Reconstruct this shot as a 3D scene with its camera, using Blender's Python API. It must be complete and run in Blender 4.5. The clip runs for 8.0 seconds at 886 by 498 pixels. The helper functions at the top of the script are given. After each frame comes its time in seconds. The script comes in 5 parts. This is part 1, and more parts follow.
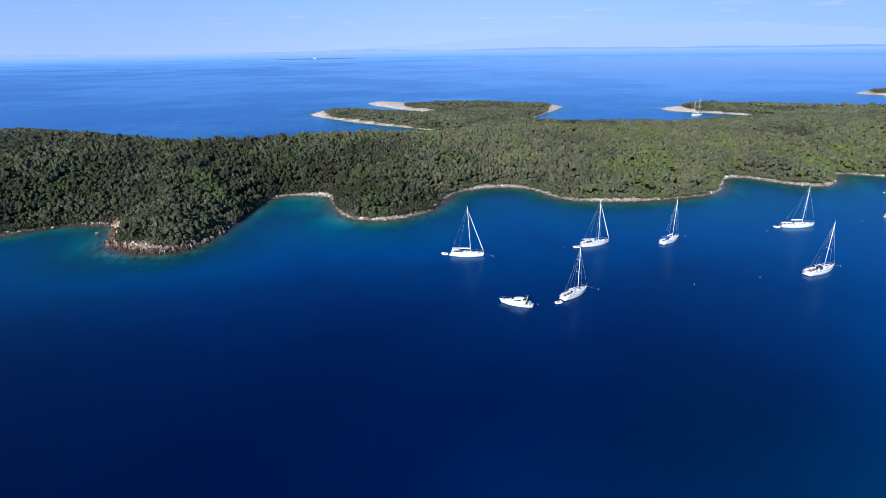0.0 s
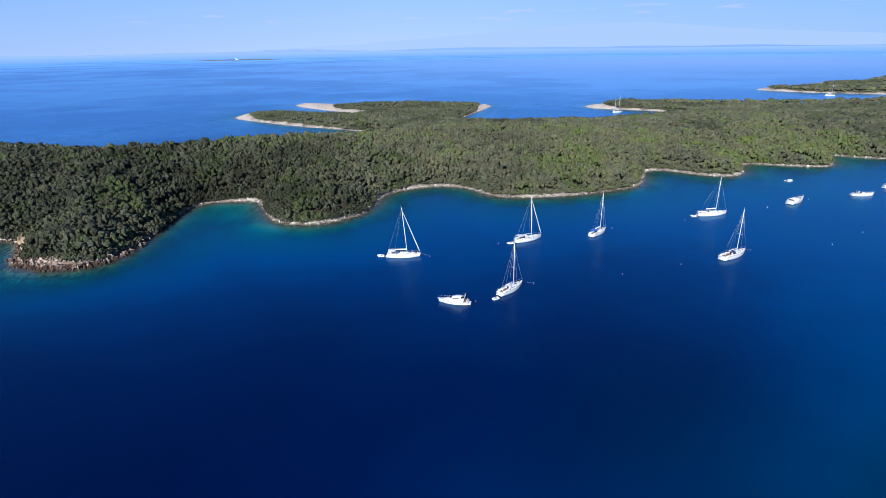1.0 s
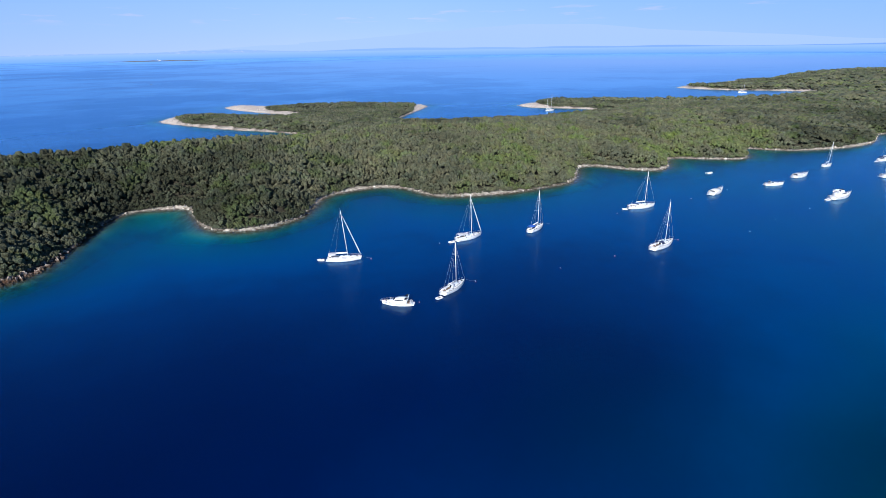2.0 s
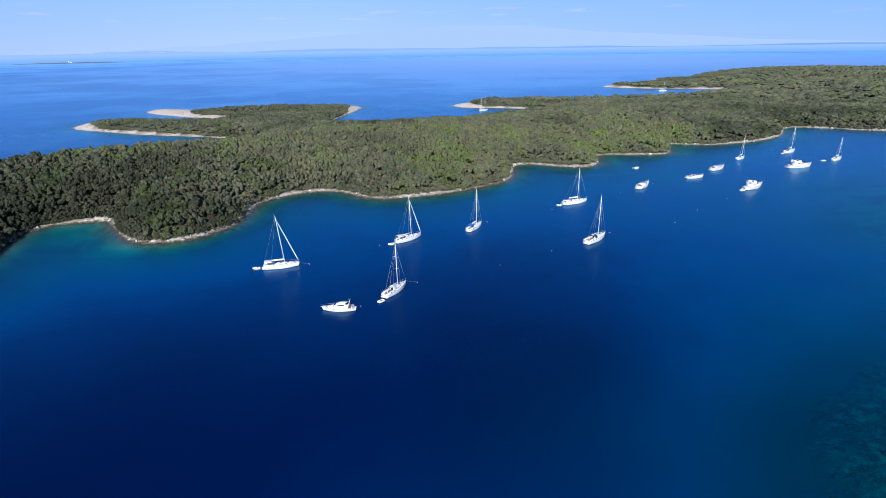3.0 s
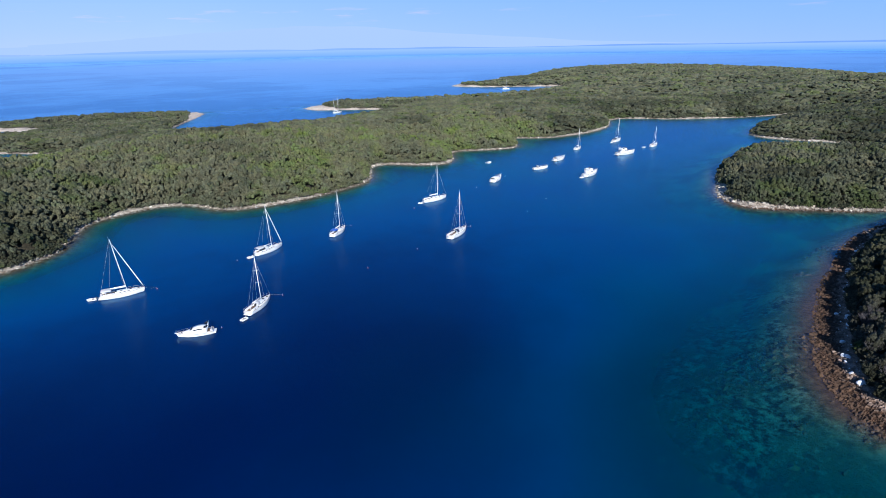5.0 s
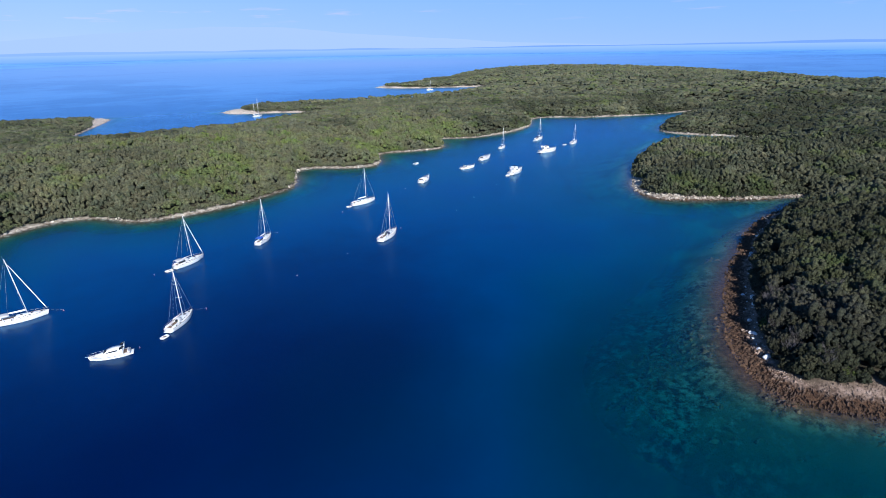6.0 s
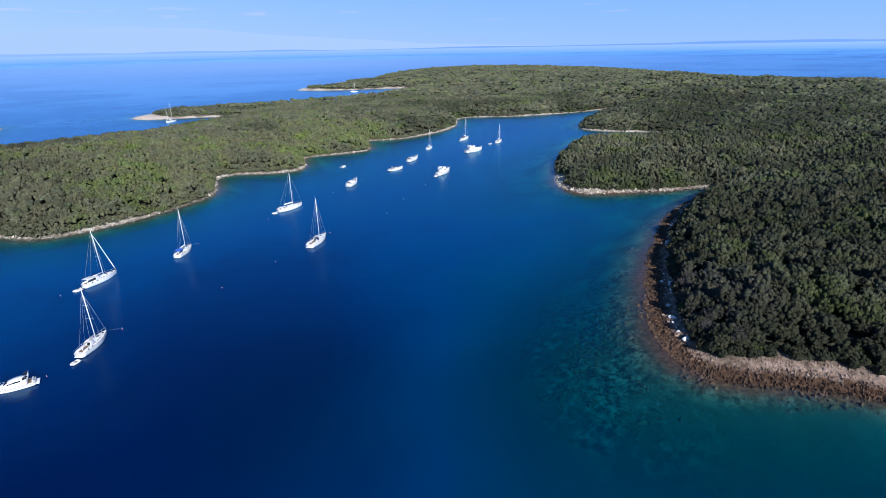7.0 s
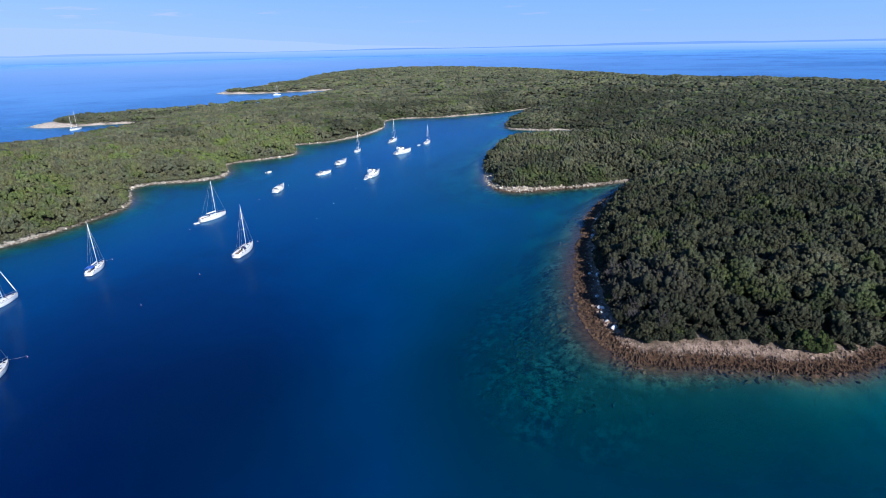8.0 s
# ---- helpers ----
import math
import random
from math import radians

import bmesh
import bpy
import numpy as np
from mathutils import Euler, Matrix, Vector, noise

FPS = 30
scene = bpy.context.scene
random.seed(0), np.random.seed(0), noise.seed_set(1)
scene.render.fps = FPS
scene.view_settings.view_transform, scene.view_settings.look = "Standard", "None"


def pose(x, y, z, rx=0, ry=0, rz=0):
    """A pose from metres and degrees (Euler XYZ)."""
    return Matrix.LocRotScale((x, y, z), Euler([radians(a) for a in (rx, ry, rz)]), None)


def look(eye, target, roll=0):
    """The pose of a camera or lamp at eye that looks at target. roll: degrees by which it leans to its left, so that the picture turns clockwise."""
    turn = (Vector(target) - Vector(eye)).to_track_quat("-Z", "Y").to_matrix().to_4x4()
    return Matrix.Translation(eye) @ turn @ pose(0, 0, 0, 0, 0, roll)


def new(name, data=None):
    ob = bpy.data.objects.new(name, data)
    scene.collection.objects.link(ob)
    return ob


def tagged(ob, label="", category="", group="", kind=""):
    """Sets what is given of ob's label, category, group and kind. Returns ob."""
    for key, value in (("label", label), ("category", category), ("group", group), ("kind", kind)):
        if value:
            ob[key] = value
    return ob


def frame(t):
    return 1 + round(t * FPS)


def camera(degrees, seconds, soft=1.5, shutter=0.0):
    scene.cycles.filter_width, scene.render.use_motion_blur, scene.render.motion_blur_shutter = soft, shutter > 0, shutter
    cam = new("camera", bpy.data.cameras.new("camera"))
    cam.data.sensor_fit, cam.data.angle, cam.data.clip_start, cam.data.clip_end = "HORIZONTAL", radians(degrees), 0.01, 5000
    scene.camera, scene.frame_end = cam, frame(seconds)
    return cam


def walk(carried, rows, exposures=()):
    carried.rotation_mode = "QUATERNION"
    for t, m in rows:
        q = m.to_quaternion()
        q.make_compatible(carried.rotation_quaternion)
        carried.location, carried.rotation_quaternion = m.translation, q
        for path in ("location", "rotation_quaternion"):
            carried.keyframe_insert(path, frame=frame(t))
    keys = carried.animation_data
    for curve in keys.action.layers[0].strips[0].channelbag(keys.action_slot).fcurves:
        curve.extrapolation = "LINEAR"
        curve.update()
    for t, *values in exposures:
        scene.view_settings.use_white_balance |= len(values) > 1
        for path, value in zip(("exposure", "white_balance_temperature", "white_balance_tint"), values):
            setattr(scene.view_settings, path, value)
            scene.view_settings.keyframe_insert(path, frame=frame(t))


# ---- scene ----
# ---------------------------------------------------------------- camera: a drone, hovering and turning to its right
cam = camera(79.14, 8.0, soft=0.75)
EYE_HEIGHT = 70.0
TURN = (  # seconds, yaw, pitch, roll
    (0.0, 0.0, -20.54, -0.74), (0.5, -3.75, -20.56, -0.79), (1.0, -7.19, -20.60, -0.81), (1.5, -10.52, -20.64, -0.82),
    (3.0, -20.52, -20.67, -0.87), (3.5, -24.21, -20.69, -0.91), (4.0, -28.02, -20.72, -0.95), (4.5, -31.75, -20.76, -0.98),
    (6.0, -43.31, -20.77, -0.98), (6.5, -47.17, -20.78, -1.0), (7.0, -51.0, -20.78, -1.06), (7.5, -54.68, -20.77, -1.11),
    (8.0, -58.51, -20.76, -1.14))


def hover(t, yaw, pitch, roll):
    s = t / 8.0
    x, y, z = 2.03 * s + 1.58 * s * s, 3.55 * s - 1.34 * s * s, EYE_HEIGHT - 0.42 * s
    return pose(x, y, z, 0, 0, yaw) @ pose(0, 0, 0, 90 + pitch) @ pose(0, 0, 0, 0, 0, roll)


walk(cam, [(t, hover(t, yaw, pitch, roll)) for t, yaw, pitch, roll in TURN], [(0.0, 0.56, 5750, 11), (8.0, 0.56, 5750, 11)])

# ---------------------------------------------------------------- light: afternoon sun from behind, clear hazy sky
SUN_AZIMUTH, SUN_ELEVATION = 208.0, 29.5  # degrees, clockwise from the y axis; above the horizon
world = bpy.data.worlds.new("sky")
scene.world = world
world.use_nodes = True
wn, wl = world.node_tree.nodes, world.node_tree.links
sky = wn.new("ShaderNodeTexSky")
sky.sky_type, sky.sun_disc = "NISHITA", False
sky.sun_elevation, sky.sun_rotation = radians(SUN_ELEVATION), radians(SUN_AZIMUTH)
sky.air_density, sky.dust_density, sky.ozone_density = 1.0, 0.0, 1.5
balance = wn.new("ShaderNodeMix")
balance.data_type, balance.blend_type = "RGBA", "MULTIPLY"
balance.inputs["Factor"].default_value = 1.0
balance.inputs["B"].default_value = (0.46, 0.82, 1.28, 1)
wl.new(sky.outputs["Color"], balance.inputs["A"])
wl.new(balance.outputs["Result"], wn["Background"].inputs["Color"])
wn["Background"].inputs["Strength"].default_value = 0.060

sun_data = bpy.data.lights.new("sun", "SUN")
sun_data.energy, sun_data.angle, sun_data.color = 5.0, radians(0.53), (1.0, 0.93, 0.82)
sun = new("sun", sun_data)
sun_way = Vector((math.sin(radians(SUN_AZIMUTH)) * math.cos(radians(SUN_ELEVATION)), math.cos(radians(SUN_AZIMUTH)) * math.cos(radians(SUN_ELEVATION)),
                  math.sin(radians(SUN_ELEVATION))))
sun.matrix_world = look(sun_way * 300, (0, 0, 0))


# ---------------------------------------------------------------- materials
class Nodes:
    """A short way to write node materials."""

    def __init__(self, name):
        self.mat = bpy.data.materials.new(name)
        self.mat.use_nodes = True
        self.tree = self.mat.node_tree
        self.bsdf, self.out = self.tree.nodes["Principled BSDF"], self.tree.nodes["Material Output"]

    def put(self, socket, value):
        if isinstance(value, bpy.types.NodeSocket):
            self.tree.links.new(value, socket)
        elif isinstance(value, tuple) and len(value) == 3 and socket.type == "RGBA":
            socket.default_value = (*value, 1)
        else:
            socket.default_value = value

    def add(self, kind, out=0, **inputs):
        node = self.tree.nodes.new(kind)
        for key, value in inputs.items():
            self.put(node.inputs[key.replace("_", " ")], value)
        return node.outputs[out]

    def math(self, how, a, b=0.0, c=0.0, clamp=False):
        node = self.tree.nodes.new("ShaderNodeMath")
        node.operation, node.use_clamp = how, clamp
        for socket, value in zip(node.inputs, (a, b, c)):
            self.put(socket, value)
        return node.outputs[0]

    def mix(self, factor, a, b, how="MIX"):
        node = self.tree.nodes.new("ShaderNodeMix")
        node.data_type, node.blend_type = "RGBA", how
        self.put(node.inputs[0], factor), self.put(node.inputs[6], a), self.put(node.inputs[7], b)
        return node.outputs[2]

    def ramp(self, value, *stops):
        node = self.tree.nodes.new("ShaderNodeValToRGB")
        elements = node.color_ramp.elements
        while len(elements) < len(stops):
            elements.new(0.5)
        for element, (place, colour) in zip(elements, stops):
            element.position, element.color = place, (*colour, 1) if isinstance(colour, tuple) else (colour, colour, colour, 1)
        self.put(node.inputs[0], value)
        return node.outputs[0]

    def place(self, scale=(1, 1, 1)):
        node = self.tree.nodes.new("ShaderNodeMapping")
        node.inputs["Scale"].default_value = scale
        self.tree.links.new(self.add("ShaderNodeNewGeometry"), node.inputs["Vector"])
        return node.outputs[0]

    def local(self):
        return self.add("ShaderNodeTexCoord", 3)

    def noise(self, scale, detail=3.0, rough=0.55, vector=None):
        node = self.tree.nodes.new("ShaderNodeTexNoise")
        node.inputs["Scale"].default_value, node.inputs["Detail"].default_value, node.inputs["Roughness"].default_value = scale, detail, rough
        self.tree.links.new(vector or self.place(), node.inputs["Vector"])
        return node.outputs["Fac"]

    def attribute(self, name):
        node = self.tree.nodes.new("ShaderNodeAttribute")
        node.attribute_name = name
        return node.outputs["Fac"]

    def bump(self, height, strength, distance):
        return self.add("ShaderNodeBump", Height=height, Strength=strength, Distance=distance)


def surface(name, colour, rough=0.5, metal=0.0, spread=0.12, scale=3.0, bump=0.0):
    """A plain coat or cloth with slight stains and grain of its own."""
    n = Nodes(name)
    stain = n.math("MULTIPLY_ADD", n.noise(scale, 4, vector=n.local()), spread * 2, 1 - spread)
    n.put(n.bsdf.inputs["Base Color"], n.mix(1.0, colour, stain, "MULTIPLY"))
    n.put(n.bsdf.inputs["Roughness"], n.math("MULTIPLY_ADD", n.noise(scale * 4, 2, vector=n.local()), 0.2, rough - 0.1))
    n.bsdf.inputs["Metallic"].default_value = metal
    if bump:
        n.put(n.bsdf.inputs["Normal"], n.bump(n.noise(scale * 6, 3, vector=n.local()), 0.5, bump))
    return n.mat


def sea_material():
    n = Nodes("sea_water")
    depth = n.attribute("depth")

    def left(per_metre):
        return n.math("POWER", math.exp(-per_metre), depth)

    tint = n.tree.nodes.new("ShaderNodeCombineColor")
    for socket, per_metre in zip(tint.inputs, (0.95, 0.135, 0.092)):
        n.put(socket, left(per_metre))
    clear = n.add("ShaderNodeBsdfTransparent", Color=tint.outputs[0])
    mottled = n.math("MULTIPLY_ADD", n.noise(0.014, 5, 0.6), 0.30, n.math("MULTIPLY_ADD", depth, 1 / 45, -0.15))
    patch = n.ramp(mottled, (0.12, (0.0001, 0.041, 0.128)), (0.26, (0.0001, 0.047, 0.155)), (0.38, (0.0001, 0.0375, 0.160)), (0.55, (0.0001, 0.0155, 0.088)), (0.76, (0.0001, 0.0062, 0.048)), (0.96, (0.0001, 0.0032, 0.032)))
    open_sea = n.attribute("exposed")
    # open sea paled by distance from the bay: haze put into its colour
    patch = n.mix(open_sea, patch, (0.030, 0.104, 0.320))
    # darker over weed and where shore tree reflections are painted in
    patch = n.mix(n.attribute("weed"), patch, (0.0004, 0.0245, 0.061))
    body = n.add("ShaderNodeSubsurfaceScattering", Color=patch, Scale=7.0, Radius=(1.0, 1.0, 1.0))
    body.node.falloff = "BURLEY"
    murk = n.math("SUBTRACT", 1.0, left(0.12), clamp=True)
    under = n.add("ShaderNodeMixShader", Fac=murk)
    node = under.node
    n.tree.links.new(clear, node.inputs[1]), n.tree.links.new(body, node.inputs[2])
    slick = n.ramp(n.noise(0.006, 4, 0.6, n.place((0.6, 2.2, 1))), (0.42, 0.25), (0.62, 1.0))
    ripple = n.math("ADD", n.noise(0.55, 3, 0.6), n.math("MULTIPLY", n.noise(2.2, 2, 0.5), 0.35))
    bump = n.tree.nodes.new("ShaderNodeBump")
    n.put(bump.inputs["Height"], ripple), n.put(bump.inputs["Strength"], n.math("MULTIPLY", slick, n.math("MULTIPLY_ADD", open_sea, 0.15, 0.4)))
    bump.inputs["Distance"].default_value = 0.22
    streak = n.ramp(n.noise(0.0024, 6, 0.64), (0.45, 0.0), (0.60, 1.0))
    lee = n.tree.nodes.new("ShaderNodeVectorMath")
    lee.operation, lee.inputs[1].default_value = "DISTANCE", (1500, 1900, 0)
    n.tree.links.new(n.add("ShaderNodeNewGeometry"), lee.inputs[0])
    calm = n.math("MULTIPLY_ADD", lee.outputs["Value"], -0.0005, 1.10, clamp=True)
    streak = n.math("ADD", streak, calm)
    gloss = n.add("ShaderNodeBsdfGlossy", Color=n.mix(n.math("MULTIPLY", open_sea, calm), (0.50, 0.80, 1.0), (0.82, 0.94, 1.0)), Roughness=n.math("MULTIPLY_ADD", open_sea, 0.04, 0.235), Normal=bump.outputs[0])
    edge = n.add("ShaderNodeFresnel", IOR=1.333, Normal=bump.outputs[0])
    all_ = n.add("ShaderNodeMixShader", Fac=n.math("MULTIPLY", edge, n.math("MULTIPLY_ADD", n.math("MULTIPLY", streak, open_sea), 0.62, n.math("MULTIPLY_ADD", open_sea, -0.15, 1.0)))).node
    n.tree.links.new(under, all_.inputs[1]), n.tree.links.new(gloss, all_.inputs[2])
    n.tree.links.new(all_.outputs[0], n.out.inputs["Surface"])
    return n.mat


def rock_colour(n):
    """Pale limestone, grey and pink in patches, brown with weed where the sea wets it."""
    z = n.tree.nodes.new("ShaderNodeSeparateXYZ")
    n.tree.links.new(n.add("ShaderNodeNewGeometry"), z.inputs[0])
    stone = n.ramp(n.noise(0.5, 5, 0.70), (0.38, (0.24, 0.20, 0.155)), (0.50, (0.52, 0.455, 0.365)), (0.66, (0.70, 0.64, 0.54)))
    grain = n.ramp(n.noise(2.8, 4, 0.7), (0.32, 0.72), (0.60, 1.05))
    stone = n.mix(1.0, stone, grain, "MULTIPLY")
    off = n.tree.nodes.new("ShaderNodeVectorMath")
    off.operation, off.inputs[1].default_value = "DISTANCE", (140, 10, 0)
    n.tree.links.new(n.add("ShaderNodeNewGeometry"), off.inputs[0])
    weedy = n.math("MULTIPLY_ADD", off.outputs["Value"], -0.014, 2.35, clamp=True)
    tip = n.tree.nodes.new("ShaderNodeVectorMath")
    tip.operation, tip.inputs[1].default_value = "DISTANCE", (-122, 196, 0)
    n.tree.links.new(n.add("ShaderNodeNewGeometry"), tip.inputs[0])
    weedy = n.math("MAXIMUM", weedy, n.math("MULTIPLY_ADD", tip.outputs["Value"], -0.013, 0.92, clamp=True))
    stone = n.mix(weedy, stone, n.mix(1.0, stone, (0.60, 0.49, 0.46), "MULTIPLY"))
    distant = n.math("MULTIPLY_ADD", off.outputs["Value"], 0.008, -3.2, clamp=True)
    stone = n.mix(n.math("MULTIPLY", distant, 0.30), stone, (0.66, 0.53, 0.45))
    weed = n.ramp(n.noise(0.9, 4, 0.6), (0.35, (0.042, 0.022, 0.012)), (0.65, (0.118, 0.066, 0.037)))
    wet = n.math("MULTIPLY_ADD", n.noise(0.6, 4, 0.6), 1.7, n.math("MULTIPLY_ADD", weedy, 1.05, -0.80))
    wet = n.math("SUBTRACT", wet, z.outputs[2])
    wet = n.math("MULTIPLY_ADD", wet, 1.6, 0.5, clamp=True)
    return n.mix(wet, stone, weed), z.outputs[2], weed, weedy


def ground_material():
    n = Nodes("ground_soil_and_stone")
    stone, z, wrack, weedy = rock_colour(n)
    litter = n.ramp(n.noise(0.8, 4), (0.3, (0.028, 0.026, 0.016)), (0.7, (0.060, 0.052, 0.032)))
    stone = n.mix(n.attribute("ochre"), stone, n.ramp(n.noise(0.7, 4), (0.35, (0.30, 0.17, 0.07)), (0.65, (0.52, 0.36, 0.19))))
    dry = n.mix(n.attribute("wooded"), stone, litter)
    reef = n.ramp(n.noise(0.42, 7, 0.74), (0.43, (0.008, 0.010, 0.007)), (0.49, (0.065, 0.062, 0.046)), (0.60, (0.185, 0.175, 0.135)))
    ledge = n.ramp(n.noise(1.0, 6, 0.7, n.place((0.055, 0.13, 0.1))), (0.44, 0.0), (0.53, 1.0))
    sand = n.ramp(n.noise(0.05, 4, 0.6), (0.42, (0.065, 0.078, 0.053)), (0.58, (0.17, 0.18, 0.13)))
    sand = n.mix(n.math("MULTIPLY", n.attribute("weed"), 0.85), sand, (0.035, 0.042, 0.028))
    bed = n.mix(n.math("MAXIMUM", n.attribute("reef"), n.math("MULTIPLY", ledge, n.attribute("ledges"))), sand, reef)
    awash = n.math("MULTIPLY_ADD", n.noise(0.55, 6, 0.75), 4.5, n.math("MULTIPLY_ADD", z, 1.1, -1.25), clamp=True)
    bed = n.mix(n.math("MULTIPLY", awash, weedy), bed, wrack)
    under = n.math("MULTIPLY_ADD", z, -2.2, -0.5, clamp=True)
    n.put(n.bsdf.inputs["Base Color"], n.mix(under, dry, bed))
    n.bsdf.inputs["Roughness"].default_value = 0.9
    n.bsdf.inputs["Specular IOR Level"].default_value = 0.25
    n.put(n.bsdf.inputs["Normal"], n.bump(n.noise(0.9, 6, 0.72), 0.9, 0.8))
    return n.mat


def rock_material():
    n = Nodes("limestone_rock")
    colour = rock_colour(n)[0]
    vary = n.math("MULTIPLY_ADD", n.add("ShaderNodeNewGeometry", 8), 0.62, 0.60)
    n.put(n.bsdf.inputs["Base Color"], n.mix(1.0, colour, vary, "MULTIPLY"))
    n.bsdf.inputs["Roughness"].default_value = 0.85
    n.put(n.bsdf.inputs["Normal"], n.bump(n.noise(4, 5, 0.7), 1.0, 0.25))
    return n.mat


def leaf_material(name="evergreen_leaves", fresh=False):
    """Small leathery leaves: hue by stand, by tree and by tuft; fresh is the bright green of low bushes."""
    n = Nodes(name)
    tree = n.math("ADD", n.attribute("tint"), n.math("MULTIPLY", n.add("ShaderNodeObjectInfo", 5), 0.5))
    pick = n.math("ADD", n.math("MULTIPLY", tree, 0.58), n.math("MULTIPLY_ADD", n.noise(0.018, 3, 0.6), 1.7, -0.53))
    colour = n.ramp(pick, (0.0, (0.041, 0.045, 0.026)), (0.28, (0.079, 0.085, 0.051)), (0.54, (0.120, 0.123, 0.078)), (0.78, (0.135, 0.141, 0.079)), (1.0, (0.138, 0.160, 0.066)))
    if fresh:
        colour = n.ramp(n.noise(0.4, 3), (0.3, (0.045, 0.062, 0.018)), (0.7, (0.075, 0.098, 0.026)))
    else:
        grove = n.ramp(n.noise(0.055, 3, 0.6), (0.36, (1.04, 0.99, 1.0)), (0.52, (1.0, 1.0, 1.0)), (0.64, (0.93, 1.09, 0.66)))
        colour = n.mix(1.0, colour, grove, "MULTIPLY")
        off = n.tree.nodes.new("ShaderNodeVectorMath")
        off.operation, off.inputs[1].default_value = "DISTANCE", (152, 30, 6)
        n.tree.links.new(n.add("ShaderNodeNewGeometry"), off.inputs[0])
        dry = n.math("MULTIPLY_ADD", n.noise(0.11, 3, 0.6), 2.2, n.math("MULTIPLY_ADD", off.outputs["Value"], -0.055, 0.10), clamp=True)
        colour = n.mix(n.math("MULTIPLY", dry, 0.6), colour, (0.088, 0.080, 0.074))
    kind = n.math("FRACT", n.math("MULTIPLY", tree, 5.7))
    colour = n.mix(1.0, colour, n.mix(kind, (1.05, 1.0, 0.88), (0.94, 1.0, 0.97)), "MULTIPLY")
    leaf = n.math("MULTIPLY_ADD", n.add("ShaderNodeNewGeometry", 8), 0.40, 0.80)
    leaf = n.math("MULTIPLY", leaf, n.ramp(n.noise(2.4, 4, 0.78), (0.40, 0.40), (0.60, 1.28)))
    n.put(n.bsdf.inputs["Normal"], n.bump(n.noise(2.1, 5, 0.75), 1.0, 0.85))
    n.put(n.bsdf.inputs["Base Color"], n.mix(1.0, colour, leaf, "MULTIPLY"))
    n.bsdf.inputs["Roughness"].default_value = 0.62
    n.bsdf.inputs["Specular IOR Level"].default_value = 0.16
    return n.mat


M_SEA, M_GROUND, M_ROCK, M_LEAF = sea_material(), ground_material(), rock_material(), leaf_material()
M_FRESH = leaf_material("fresh_bush_leaves", fresh=True)
M_DEAD = surface("bleached_dead_wood", (0.10, 0.088, 0.086), 0.9, spread=0.25)
M_BARK = surface("grey_bark", (0.13, 0.105, 0.08), 0.9, spread=0.35, bump=0.03)
M_GELCOAT = surface("white_gelcoat", (0.74, 0.74, 0.73), 0.25, spread=0.05, scale=0.8)
M_DECK = surface("cream_deck", (0.70, 0.68, 0.63), 0.55, spread=0.08)
M_TEAK = surface("weathered_teak", (0.17, 0.115, 0.075), 0.7, spread=0.2, scale=8)
M_GLASS_DARK = surface("smoked_window", (0.012, 0.014, 0.018), 0.12, spread=0.1)
M_MAST = surface("white_mast_paint", (0.78, 0.78, 0.77), 0.35, spread=0.05)
M_STEEL = surface("stainless_steel", (0.62, 0.62, 0.62), 0.3, metal=1.0, spread=0.06)
M_WIRE = surface("rigging_wire", (0.58, 0.60, 0.62), 0.5, spread=0.05)
M_SAIL = surface("white_sailcloth", (0.74, 0.73, 0.70), 0.8, spread=0.08, scale=4, bump=0.02)
M_CANVAS = surface("grey_white_canvas", (0.46, 0.46, 0.47), 0.85, spread=0.1, bump=0.01)
M_BLUE = surface("blue_canvas", (0.025, 0.10, 0.42), 0.85, spread=0.12, bump=0.01)
M_NAVY = surface("navy_canvas", (0.015, 0.025, 0.07), 0.85, spread=0.12, bump=0.01)
M_STRIPE = surface("grey_blue_stripe", (0.10, 0.13, 0.22), 0.4, spread=0.06)
M_WHITE_ROCK = surface("white_limestone", (0.70, 0.68, 0.66), 0.85, spread=0.3, scale=2.5, bump=0.1)
M_OCHRE = surface("ochre_rock", (0.34, 0.235, 0.14), 0.9, spread=0.35, scale=0.5, bump=0.2)
M_RUBBER = surface("pale_grey_rubber", (0.66, 0.66, 0.65), 0.6, spread=0.08)
M_MOTOR = surface("black_outboard_cowl", (0.02, 0.02, 0.022), 0.35)
M_ISLET = surface("dark_islet_rock", (0.10, 0.095, 0.085), 0.9, spread=0.3, scale=0.02)
M_BUOY = surface("faded_red_plastic", (0.44, 0.19, 0.28), 0.45, spread=0.15)
M_BUOY_PALE = surface("white_plastic_float", (0.75, 0.72, 0.70), 0.45, spread=0.12)
M_ROPE = surface("white_rope", (0.55, 0.54, 0.50), 0.9, spread=0.1)

# ---------------------------------------------------------------- plan of the coast, metres
BAY_NORTH = ((-420, 262), (-330, 215), (-250, 198), (-205, 203), (-182, 211), (-168, 222), (-150, 224), (-141, 221), (-133, 207), (-125, 193), (-110, 188),
             (-98, 191), (-93, 203), (-92, 218), (-91, 238), (-88, 262), (-80, 269), (-68, 269), (-57, 265), (-51, 250), (-46, 235), (-36, 226),
             (-21, 226), (-8, 236), (-1, 252), (6, 271), (20, 278), (36, 281), (48, 275), (58, 257), (72, 251), (90, 250), (112, 254), (137, 263),
             (148, 279), (158, 294), (170, 295), (184, 281), (196, 274), (208, 278), (222, 298), (232, 302))
